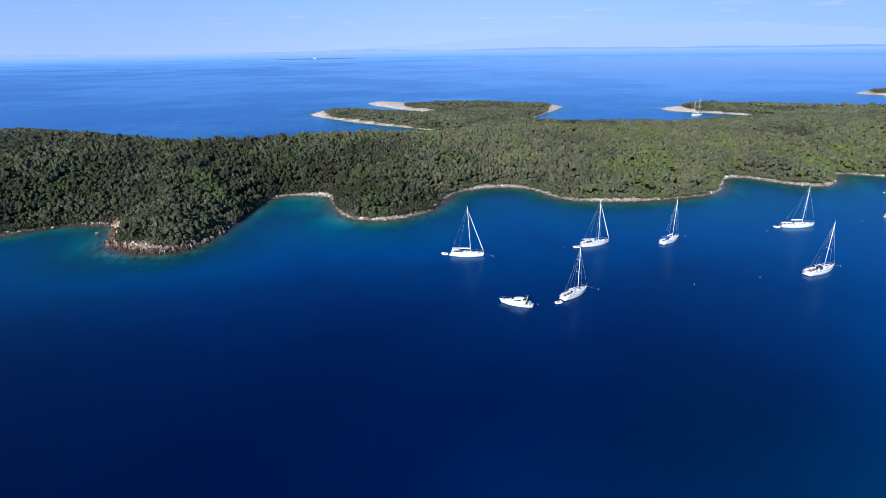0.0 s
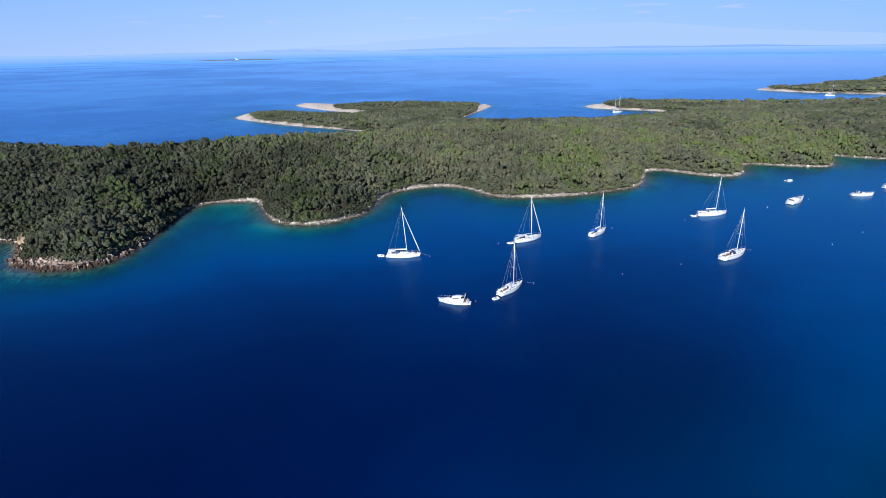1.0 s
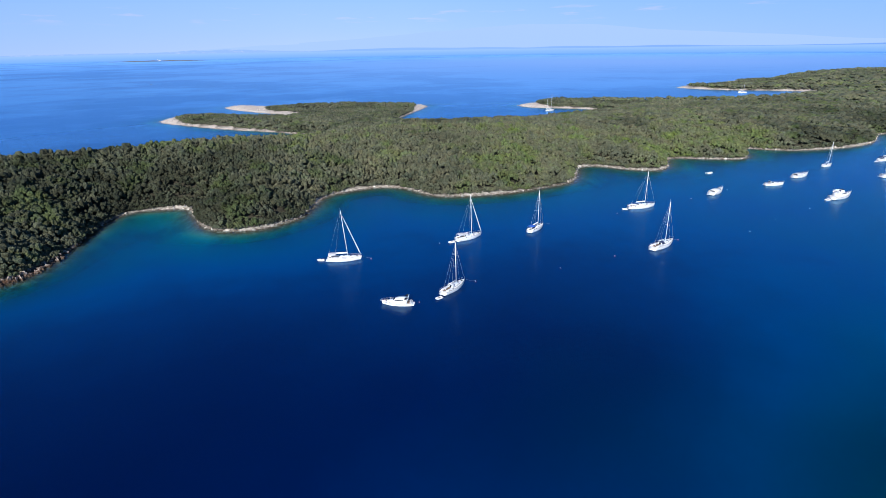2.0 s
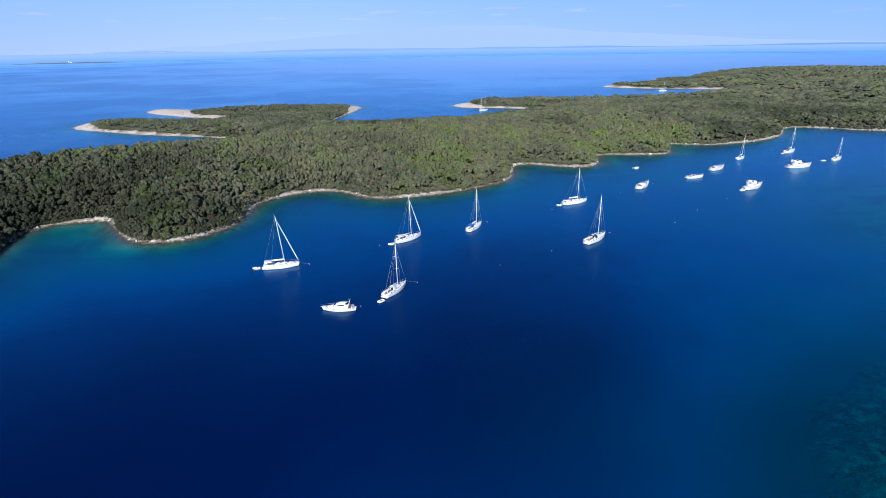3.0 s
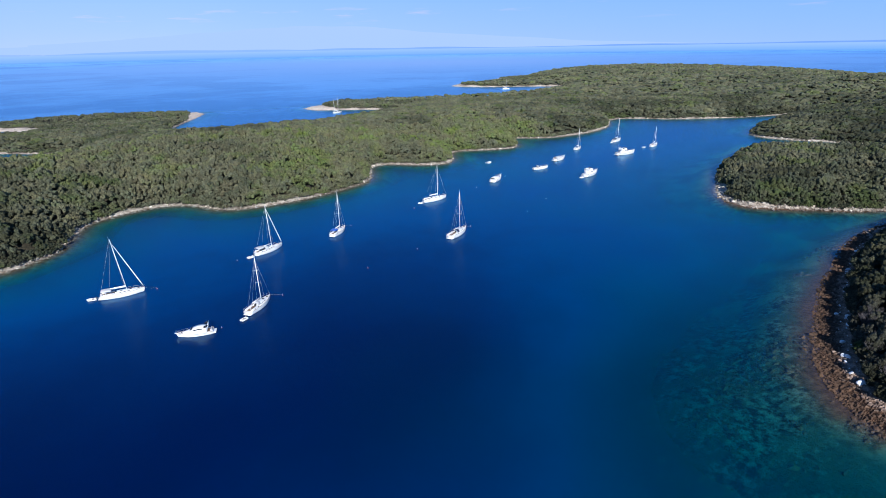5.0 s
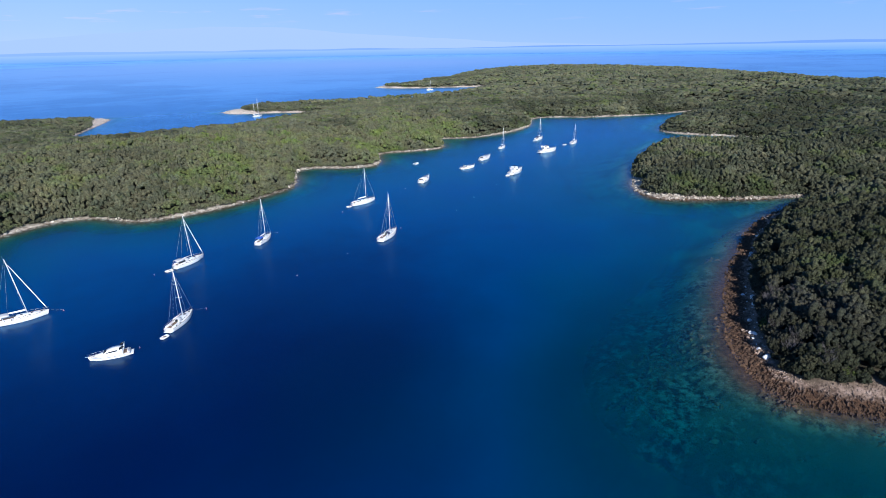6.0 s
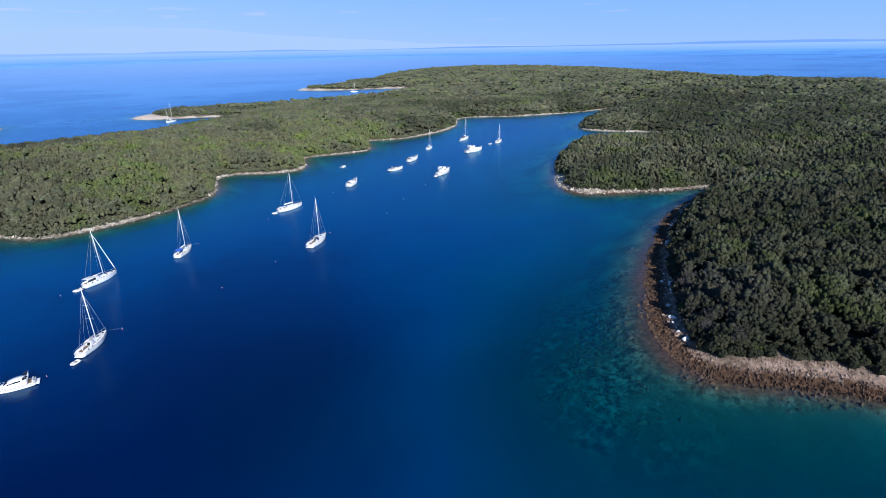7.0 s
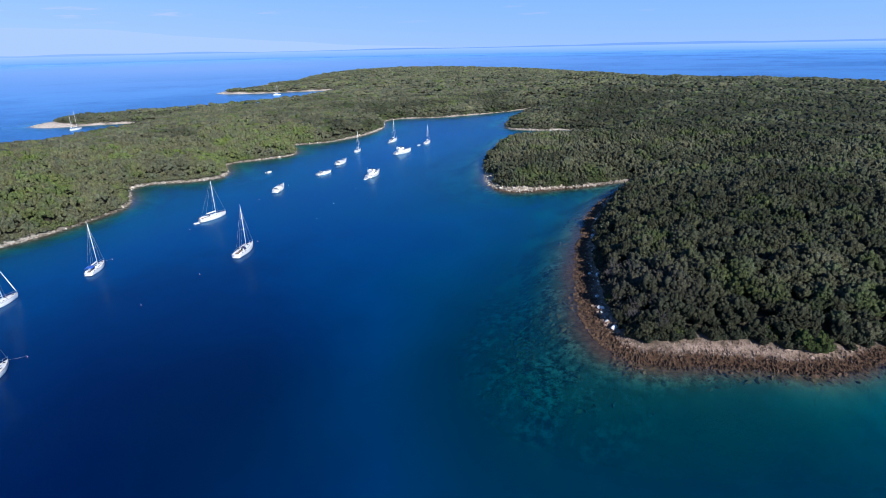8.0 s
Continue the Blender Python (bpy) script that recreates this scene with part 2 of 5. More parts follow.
BAY_HEAD = ((248, 293), (266, 287), (278, 292), (296, 316), (312, 306), (332, 299), (366, 298), (406, 311), (438, 335), (456, 335), (470, 322), (490, 298),
            (528, 273), (560, 258), (588, 249), (610, 243), (600, 233), (557, 234), (510, 226), (466, 215), (448, 205), (442, 192), (446, 170), (463, 132),
            (446, 122), (424, 146), (409, 169), (392, 177), (368, 173), (330, 162), (301, 153), (274, 139), (254, 125), (246, 112), (254, 99), (265, 88), (277, 77), (297, 63))
NEAR_SHORE = ((288, 60), (262, 63), (241, 64), (227, 63), (208, 60), (188, 55), (167, 49), (155, 45), (144, 41), (133.5, 36.3), (126, 30.5), (120.8, 25), (119, 20),
              (121.2, 12), (126, 4.5), (130, -4.5), (133, -13.5), (139, -22), (149, -31), (176, -52), (232, -66), (330, -84), (470, -108), (640, -140))
OUTER_EAST = ((800, -172), (960, -190), (1050, -140), (1080, 20), (1090, 170), (1160, 290), (1280, 420), (1370, 600), (1390, 790), (1310, 960), (1160, 1030),
              (1000, 985), (900, 930), (845, 905), (800, 912), (762, 893), (748, 868), (690, 842), (640, 838), (612, 818), (636, 758), (690, 714),
              (730, 672), (700, 640), (620, 612), (540, 612), (460, 640), (400, 668), (350, 672), (320, 679), (280, 665), (258, 646), (268, 617), (310, 586))
FAR_NORTH = ((330, 548), (280, 520), (220, 498), (150, 488), (104, 506), (92, 545), (95, 572), (114, 610), (144, 668), (150, 690), (132, 706), (96, 728), (20, 752),
             (-30, 748), (-72, 770), (-102, 766), (-86, 728), (-56, 686), (-18, 640), (-36, 640), (-82, 656), (-130, 668), (-150, 630), (-108, 580), (-68, 541),
             (-24, 508), (10, 470), (-10, 424), (-70, 400), (-140, 372), (-200, 402), (-270, 440), (-350, 478), (-440, 470), (-490, 400), (-480, 310))


def hashed(i, j, seed):
    v = np.sin(i * 127.1 + j * 311.7 + seed * 74.7) * 43758.5453
    return v - np.floor(v)


def wobble(x, y, size, seed=0, octaves=3):
    """Smooth noise from -1 to 1 over arrays of places."""
    total, weight, amount = 0.0, 0.0, 1.0
    for octave in range(octaves):
        u, v = np.asarray(x) / size, np.asarray(y) / size
        i, j = np.floor(u), np.floor(v)
        a, b = u - i, v - j
        a, b = a * a * (3 - 2 * a), b * b * (3 - 2 * b)
        s = seed + 17 * octave
        low = hashed(i, j, s) * (1 - a) + hashed(i + 1, j, s) * a
        high = hashed(i, j + 1, s) * (1 - a) + hashed(i + 1, j + 1, s) * a
        total, weight = total + amount * ((low * (1 - b) + high * b) * 2 - 1), weight + amount
        amount, size = amount * 0.5, size * 0.5
    return total / weight


def outline(points, step=4.0):
    """A closed smooth curve through the plan's points, with the small ins and outs of a rocky shore."""
    p = np.array(points, float)
    a, b, c, d = np.roll(p, 1, 0), p, np.roll(p, -1, 0), np.roll(p, -2, 0)
    made = []
    for k in range(len(p)):
        n = max(1, int(np.hypot(*(c[k] - b[k])) / step))
        s = (np.arange(n) / n)[:, None]
        made.append(0.5 * (2 * b[k] + (c[k] - a[k]) * s + (2 * a[k] - 5 * b[k] + 4 * c[k] - d[k]) * s**2 + (3 * b[k] - a[k] - 3 * c[k] + d[k]) * s**3))
    q = np.concatenate(made)
    way = np.roll(q, -1, 0) - np.roll(q, 1, 0)
    way /= np.hypot(way[:, 0], way[:, 1])[:, None] + 1e-9
    jag = 1.1 * wobble(q[:, 0], q[:, 1], 14, 3)
    return q + np.stack([way[:, 1], -way[:, 0]], 1) * jag[:, None]


COAST = outline(BAY_NORTH + BAY_HEAD + NEAR_SHORE + OUTER_EAST + FAR_NORTH)


def inland(x, y):
    """How far a place lies inland of the shore (negative: out at sea)."""
    x, y = np.asarray(x, np.float32).ravel(), np.asarray(y, np.float32).ravel()
    a, b = COAST.astype(np.float32), np.roll(COAST, -1, 0).astype(np.float32)
    d = b - a
    long2 = (d**2).sum(1) + 1e-9
    out = np.empty(len(x), np.float32)
    for k in range(0, len(x), 4000):
        px, py = x[k:k + 4000, None], y[k:k + 4000, None]
        ux, uy = px - a[:, 0], py - a[:, 1]
        s = np.clip((ux * d[:, 0] + uy * d[:, 1]) / long2, 0, 1)
        near = np.sqrt(((ux - s * d[:, 0])**2 + (uy - s * d[:, 1])**2).min(1))
        cross = ((a[:, 1] > py) != (b[:, 1] > py)) & (ux < d[:, 0] * uy / np.where(d[:, 1] == 0, 1e-9, d[:, 1]))
        out[k:k + 4000] = np.where(cross.sum(1) % 2 == 1, near, -near)
    return out


def spot(x, y, cx, cy, r):
    return np.exp(-((x - cx)**2 + (y - cy)**2) / (r * r))


def bare(x, y):
    """Width of the bare rock between the water and the first bushes."""
    w = 0.6 + 1.7 * wobble(x, y, 20, 8) - 1.6 * spot(x, y, -90, 230, 24) - 1.3 * spot(x, y, -160, 222, 20)
    w = w + 5.5 * spot(x, y, 128, -2, 34) + 4.6 * spot(x, y, 150, 42, 24) + 4.4 * spot(x, y, 196, 56, 26) + 4.5 * spot(x, y, 238, 64, 20) + 3.4 * spot(x, y, -118, 189, 15) + 6.0 * spot(x, y, -135, 215, 8) + 1.0 * spot(x, y, 252, 108, 26) + 2.4 * spot(x, y, 247, 107, 9) + 4.8 * spot(x, y, 266, 130, 10) + 2.0 * spot(x, y, 446, 176, 34)
    w = w + 17 * spot(x, y, -130, 645, 38) + 6 * spot(x, y, -70, 560, 50) + 22 * spot(x, y, -85, 758, 40) + 24 * spot(x, y, -24, 650, 30) + 24 * spot(x, y, -58, 722, 38)
    w = w + 14 * spot(x, y, 140, 680, 40) + 24 * spot(x, y, 268, 642, 26) + 6 * spot(x, y, 310, 590, 30) + 15 * spot(x, y, 640, 800, 60) + 9 * spot(x, y, 720, 680, 60)
    return w + 30 * spot(x, y, 772, 878, 34)


def hills(x, y):
    """Height that the ground would reach far from the shore."""
    h = 9.0 + 0 * x
    h = h + 13 * spot(x, y, -250, 340, 130) + 11 * spot(x, y, -60, 330, 95) + 5 * spot(x, y, 90, 360, 110) + 4 * spot(x, y, 300, 400, 130)
    h = h - 12 * spot(x, y, 30, 680, 150) - 7 * spot(x, y, 350, 640, 110) - 7 * spot(x, y, 560, 590, 130) - 8 * spot(x, y, 700, 780, 120)
    h = h - 5 * spot(x, y, 880, 960, 130) - 3 * spot(x, y, 450, 620, 120)
    h = h + 6 * spot(x, y, 1150, 760, 230) + 5 * spot(x, y, 1000, 250, 250)
    h = h - 9 * gully(x, y, 600, 238, 1000, 200, 42) - 8 * gully(x, y, 462, 146, 760, 95, 34) - 8 * gully(x, y, 290, 62, 430, 15, 24) - 5 * gully(x, y, 640, 390, 1100, 380, 40)
    h = h + 4 * gully(x, y, 520, 195, 900, 150, 30) + 3 * gully(x, y, 380, 130, 640, 40, 34)
    h = h - 8 * spot(x, y, 412, 145, 42)
    return h + 1.5 * wobble(x, y, 120, 5, 2) + 1.4 * wobble(x, y, 48, 6, 2)


def basin(x, y):
    """The dark deep off the near point, which ends at a step in the bed."""
    beyond = (x - 71) * 0.82 - (y - 77) * 0.57 + 9 * wobble(x, y, 26, 91)
    return spot(x, y, 60, 84, 38) / (1 + np.exp(np.clip(beyond / 4.5, -30, 30)))


def gully(x, y, x0, y0, x1, y1, wide):
    """1 along the line of a valley, falling to 0 on both sides."""
    long2 = (x1 - x0)**2 + (y1 - y0)**2
    s = np.clip(((x - x0) * (x1 - x0) + (y - y0) * (y1 - y0)) / long2, 0, 1)
    off2 = (x - x0 - s * (x1 - x0))**2 + (y - y0 - s * (y1 - y0))**2
    return np.exp(-off2 / wide**2) * (1 - 0.6 * s)


def depths(x, y, d):
    """Depth of the water at d metres off the shore."""
    reach = 18 + 14 * spot(x, y, -110, 170, 80) + 26 * spot(x, y, -70, 245, 40) + 75 * spot(x, y, 85, 15, 75) + 10 * spot(x, y, 250, 75, 50)
    deep = 15 * (1 - np.exp(-d / reach)) + 0.165 * np.clip(d - 28, 0, 200) * (1 - 0.55 * spot(x, y, 100, 85, 95)) + 12.5 * basin(x, y) + 8 * spot(x, y, 82, 78, 36) + 6 * spot(x, y, 92, 112, 30) + 4 * spot(x, y, -18, 118, 42) + 12 * spot(x, y, -95, 95, 75) + 1.5 * spot(x, y, 40, 36, 95) + 7 * spot(x, y, -125, 120, 50)
    deep = deep * (1 - 0.38 * spot(x, y, 250, 165, 120)) * (1 - 0.5 * spot(x, y, 102, 44, 27)) + 3.0 * wobble(x, y, 55, 93) * np.clip((d - 25) / 30, 0, 1)
    shelf = ((0.10 - 0.07 * spot(x, y, 145, 42, 60)) * d + 0.020 * d * d) * (1 - 0.45 * spot(x, y, 112, 40, 34) - 0.35 * spot(x, y, 180, 60, 34))
    return np.minimum(deep, shelf) + 0.5 * wobble(x, y, 9, 12) * np.clip(d / 10, 0, 1)


def ground_height(x, y, d):
    up = np.maximum(d, 0)
    land = 2.3 * (1 - np.exp(-up / 5.5)) + hills(x, y) * (1 - np.exp(-np.maximum(up - 3, 0) / 48)) + (0.35 * wobble(x, y, 6, 2) + 0.5 * wobble(x, y, 30, 4)) * np.clip(up / 4, 0, 1)
    return np.where(d >= 0, land, -depths(x, y, np.maximum(-d, 0)))


def lines(near_from, near_to, far_from, far_to, step, grow=1.07, most=110.0):
    """Grid lines, close together in the near stretch and wider and wider beyond."""
    middle = list(np.arange(near_from, near_to + step, step))
    s, v = step, middle[-1]
    while v < far_to:
        s = min(s * grow, 17.0 if v < 1450 else most)
        if v >= 1450:
            s = min(s * 1.4, most)
        v += s
        middle.append(v)
    s, v, low = step, near_from, []
    while v > far_from:
        s = min(s * grow, 17.0 if v > -520 else most)
        if v <= -520:
            s = min(s * 1.4, most)
        v -= s
        low.append(v)
    return np.array(low[::-1] + middle)


GX = lines(-190, 300, -4800, 4800, 2.9)
GY = lines(-50, 300, -4800, 4800, 2.9)
MX, MY = np.meshgrid(GX, GY)
INLAND = inland(MX, MY).reshape(MX.shape).astype(float)
HEIGHT = ground_height(MX, MY, INLAND)


def look_up(field, x, y):
    """A field of the grid, read between its lines."""
    i = np.clip(np.searchsorted(GX, x) - 1, 0, len(GX) - 2)
    j = np.clip(np.searchsorted(GY, y) - 1, 0, len(GY) - 2)
    a, b = (x - GX[i]) / (GX[i + 1] - GX[i]), (y - GY[j]) / (GY[j + 1] - GY[j])
    return (field[j, i] * (1 - a) + field[j, i + 1] * a) * (1 - b) + (field[j + 1, i] * (1 - a) + field[j + 1, i + 1] * a) * b


# ---------------------------------------------------------------- large structure
def mesh_from(name, verts, faces, material, smooth=True, **fields):
    """A mesh from arrays, all of whose faces have as many corners; fields are values by vertex."""
    verts, faces = np.ascontiguousarray(verts, np.float32), np.ascontiguousarray(faces, np.int32)
    me = bpy.data.meshes.new(name)
    me.vertices.add(len(verts)), me.loops.add(faces.size), me.polygons.add(len(faces))
    me.vertices.foreach_set("co", verts.ravel())
    me.loops.foreach_set("vertex_index", faces.ravel())
    me.polygons.foreach_set("loop_start", np.arange(0, faces.size, faces.shape[1], dtype=np.int32))
    me.polygons.foreach_set("use_smooth", np.full(len(faces), smooth, bool))
    for key, value in fields.items():
        me.attributes.new(key, "FLOAT", "POINT").data.foreach_set("value", np.ascontiguousarray(value, np.float32).ravel())
    me.update(calc_edges=True)
    me.materials.append(material)
    return me


def sheet(name, z, keep, material, **fields):
    """The part of the plan's grid where keep holds, as one surface."""
    rows, columns = MX.shape
    index = np.arange(rows * columns).reshape(rows, columns)
    quads = np.stack([index[:-1, :-1], index[:-1, 1:], index[1:, 1:], index[1:, :-1]], -1).reshape(-1, 4)
    quads = quads[keep.ravel()[quads].any(1)]
    used = np.unique(quads)
    number = np.zeros(rows * columns, np.int32)
    number[used] = np.arange(len(used))
    verts = np.stack([MX.ravel(), MY.ravel(), np.broadcast_to(z, MX.shape).ravel()], 1)[used]
    return new(name, mesh_from(name, verts, number[quads], material, **{k: v.ravel()[used] for k, v in fields.items()}))


BARE = bare(MX, MY)
wooded = np.clip((INLAND - BARE - 0.2) / 1.2, 0, 1)
ochre = np.clip(1.6 * spot(MX, MY, -134, 214, 7) + 0.4 * wobble(MX, MY, 4, 9), 0, 1) * spot(MX, MY, -134, 214, 14)
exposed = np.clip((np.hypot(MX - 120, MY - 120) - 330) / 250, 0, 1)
weed = np.clip(1.25 * spot(MX, MY, 98, 24, 72) + 0.25 * wobble(MX, MY, 25, 94), 0, 1) * spot(MX, MY, 106, 8, 110)
weed = np.maximum(weed, 0.85 * spot(MX, MY, -126, 188, 42))
# tree reflections by the north shore and cove, painted in through weed
north = np.clip((MX + 20) / 40, 0, 1) * np.clip((MY - 150) / 40, 0, 1)
weed = np.maximum(weed, np.clip(1.1 + INLAND / 14, 0, 0.8) * np.maximum(north, 1.2 * spot(MX, MY, 265, 82, 24)))
reef = np.clip(1.35 - np.maximum(-INLAND, 0) / (4 + 9 * spot(MX, MY, 110, 46, 30) + 10 * spot(MX, MY, -125, 190, 30) + 8 * spot(MX, MY, 245, 95, 40)) + 0.4 * wobble(MX, MY, 12, 31), 0, 1)
ledges = np.clip(1.9 * spot(MX, MY, 97, 48, 28) + 1.1 * spot(MX, MY, 160, 62, 24) + 1.0 * spot(MX, MY, 134, 52, 20) - 0.2, 0, 1)
tagged(sheet("ground", HEIGHT, HEIGHT > -60, M_GROUND, wooded=wooded, reef=reef, ledges=ledges, weed=weed, ochre=ochre), "limestone shore, wooded soil and pale seabed", "ground", kind="structure")
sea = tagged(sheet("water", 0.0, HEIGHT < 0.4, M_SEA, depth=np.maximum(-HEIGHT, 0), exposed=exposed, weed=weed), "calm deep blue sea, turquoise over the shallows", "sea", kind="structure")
sea.visible_shadow = False


bearing = np.arange(0, 360.1, 0.25)
side = (bearing + 180) % 360 - 180


def backdrop(name, radius, low, high, colour, label):
    """A glowing strip of far distance all round, haze in its colour, between two heights (numbers, or one for each
    bearing).
    """
    a = np.radians(bearing)
    low, high = np.broadcast_to(low, a.shape), np.broadcast_to(high, a.shape)
    ring = np.stack([np.sin(a) * radius, np.cos(a) * radius], 1)
    verts = np.concatenate([np.c_[ring, low], np.c_[ring, high]])
    k, many = np.arange(len(a) - 1), len(a)
    n = Nodes(name)
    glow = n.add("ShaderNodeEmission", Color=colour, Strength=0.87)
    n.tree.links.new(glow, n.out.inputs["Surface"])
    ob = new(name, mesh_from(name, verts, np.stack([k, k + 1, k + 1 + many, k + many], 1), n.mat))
    ob.visible_shadow = False
    return tagged(ob, label, "backdrop", kind="structure")


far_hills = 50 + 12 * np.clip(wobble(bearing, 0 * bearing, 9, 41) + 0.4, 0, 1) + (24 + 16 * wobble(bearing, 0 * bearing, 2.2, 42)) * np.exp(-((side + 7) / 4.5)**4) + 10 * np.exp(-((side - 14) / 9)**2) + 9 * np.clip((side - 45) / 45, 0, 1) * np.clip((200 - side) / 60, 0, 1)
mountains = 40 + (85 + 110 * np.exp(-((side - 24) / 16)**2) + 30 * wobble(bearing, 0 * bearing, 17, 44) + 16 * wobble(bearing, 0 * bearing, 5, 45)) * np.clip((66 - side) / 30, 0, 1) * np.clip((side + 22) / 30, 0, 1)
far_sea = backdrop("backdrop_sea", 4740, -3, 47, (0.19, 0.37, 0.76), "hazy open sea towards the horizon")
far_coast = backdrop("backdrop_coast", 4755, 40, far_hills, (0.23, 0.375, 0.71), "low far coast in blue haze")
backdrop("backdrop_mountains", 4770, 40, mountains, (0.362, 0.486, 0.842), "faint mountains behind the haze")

# the far sea pales upwards, horizon haze put into its glow
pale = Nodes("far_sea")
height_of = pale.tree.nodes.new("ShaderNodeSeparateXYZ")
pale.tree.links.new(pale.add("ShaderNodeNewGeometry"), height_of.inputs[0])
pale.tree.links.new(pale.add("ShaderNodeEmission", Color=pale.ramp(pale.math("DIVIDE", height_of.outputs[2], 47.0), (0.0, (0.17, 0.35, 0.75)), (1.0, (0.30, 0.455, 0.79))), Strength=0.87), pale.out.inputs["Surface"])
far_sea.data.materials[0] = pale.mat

# haze blue put into the coast's glow, differing by bearing
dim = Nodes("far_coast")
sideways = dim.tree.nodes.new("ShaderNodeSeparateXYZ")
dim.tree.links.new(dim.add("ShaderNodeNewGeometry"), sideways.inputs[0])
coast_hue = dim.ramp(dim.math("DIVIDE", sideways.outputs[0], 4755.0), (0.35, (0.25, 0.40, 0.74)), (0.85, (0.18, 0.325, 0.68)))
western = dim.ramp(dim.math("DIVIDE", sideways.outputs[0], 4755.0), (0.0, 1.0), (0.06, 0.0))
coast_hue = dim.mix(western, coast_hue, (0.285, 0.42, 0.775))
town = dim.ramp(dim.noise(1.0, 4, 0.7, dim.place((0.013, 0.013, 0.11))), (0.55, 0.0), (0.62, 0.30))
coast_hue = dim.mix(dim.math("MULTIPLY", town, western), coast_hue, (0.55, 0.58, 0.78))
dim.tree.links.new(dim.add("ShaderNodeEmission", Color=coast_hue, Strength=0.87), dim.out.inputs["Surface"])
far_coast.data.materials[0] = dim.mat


def haze():
    """A glowing ring painted as pale air over the horizon, thinning upwards, with a few thin clouds."""
    ob = backdrop("backdrop_haze", 4785, 30, 640, (0.4, 0.6, 1.0), "pale blue haze low over the sea")
    n = Nodes("backdrop_haze")
    spot_z = n.tree.nodes.new("ShaderNodeSeparateXYZ")
    n.tree.links.new(n.add("ShaderNodeNewGeometry"), spot_z.inputs[0])
    z = spot_z.outputs[2]
    air = n.ramp(n.math("DIVIDE", z, 640.0), (0.06, (0.42, 0.51, 0.80)), (0.35, (0.36, 0.485, 0.83)), (0.80, (0.28, 0.44, 0.87)))
    wisp = n.ramp(n.noise(1.0, 4, 0.6, n.place((0.0022, 0.0022, 0.022))), (0.60, 0.0), (0.75, 1.0))
    band = n.math("SUBTRACT", 1.0, n.math("MULTIPLY", n.math("ABSOLUTE", n.math("SUBTRACT", z, 320.0)), 0.012), clamp=True)
    colour = n.mix(n.math("MULTIPLY", n.math("MULTIPLY", wisp, band), 0.6), air, (0.64, 0.55, 0.80))
    east = n.math("MULTIPLY", spot_z.outputs[0], 1 / 4785, clamp=True)
    colour = n.mix(1.0, colour, n.mix(east, (1.0, 1.0, 1.0), (0.65, 0.80, 0.94)), "MULTIPLY")
    west = n.math("MULTIPLY_ADD", spot_z.outputs[0], -1.4 / 4785, 0.25, clamp=True)
    colour = n.mix(1.0, colour, n.mix(west, (1.0, 1.0, 1.0), (0.76, 0.83, 0.90)), "MULTIPLY")
    glow = n.add("ShaderNodeEmission", Color=colour, Strength=0.93)
    mixed = n.add("ShaderNodeMixShader", Fac=n.math("MULTIPLY_ADD", z, -1 / 150, 640 / 150, clamp=True)).node
    n.tree.links.new(n.add("ShaderNodeBsdfTransparent"), mixed.inputs[1]), n.tree.links.new(glow, mixed.inputs[2])
    n.tree.links.new(mixed.outputs[0], n.out.inputs["Surface"])
    ob.data.materials[0] = n.mat


haze()


# ---------------------------------------------------------------- woods
rng = np.random.default_rng(7)


def ico(level):
    bm = bmesh.new()
    bmesh.ops.create_icosphere(bm, subdivisions=level, radius=1.0)
    v, f = np.array([p.co for p in bm.verts]), np.array([[p.index for p in q.verts] for q in bm.faces])
    bm.free()
    return v, f


def tuft(sides, rings):
    """A rounded head of leaves: a unit dome that closes in again below its middle."""
    v, f = [(0, 0, 1)], [(0, 1 + j, 1 + (j + 1) % sides) for j in range(sides)]
    for k, a in enumerate(rings):
        v += [(math.sin(a) * math.cos(6.2832 * (j + 0.5 * k) / sides), math.sin(a) * math.sin(6.2832 * (j + 0.5 * k) / sides), math.cos(a)) for j in range(sides)]
    for k in range(len(rings) - 1):
        a, b = 1 + k * sides, 1 + (k + 1) * sides
        for j in range(sides):
            f += [(a + j, b + j, a + (j + 1) % sides), (a + (j + 1) % sides, b + j, b + (j + 1) % sides)]
    return np.array(v), np.array(f)


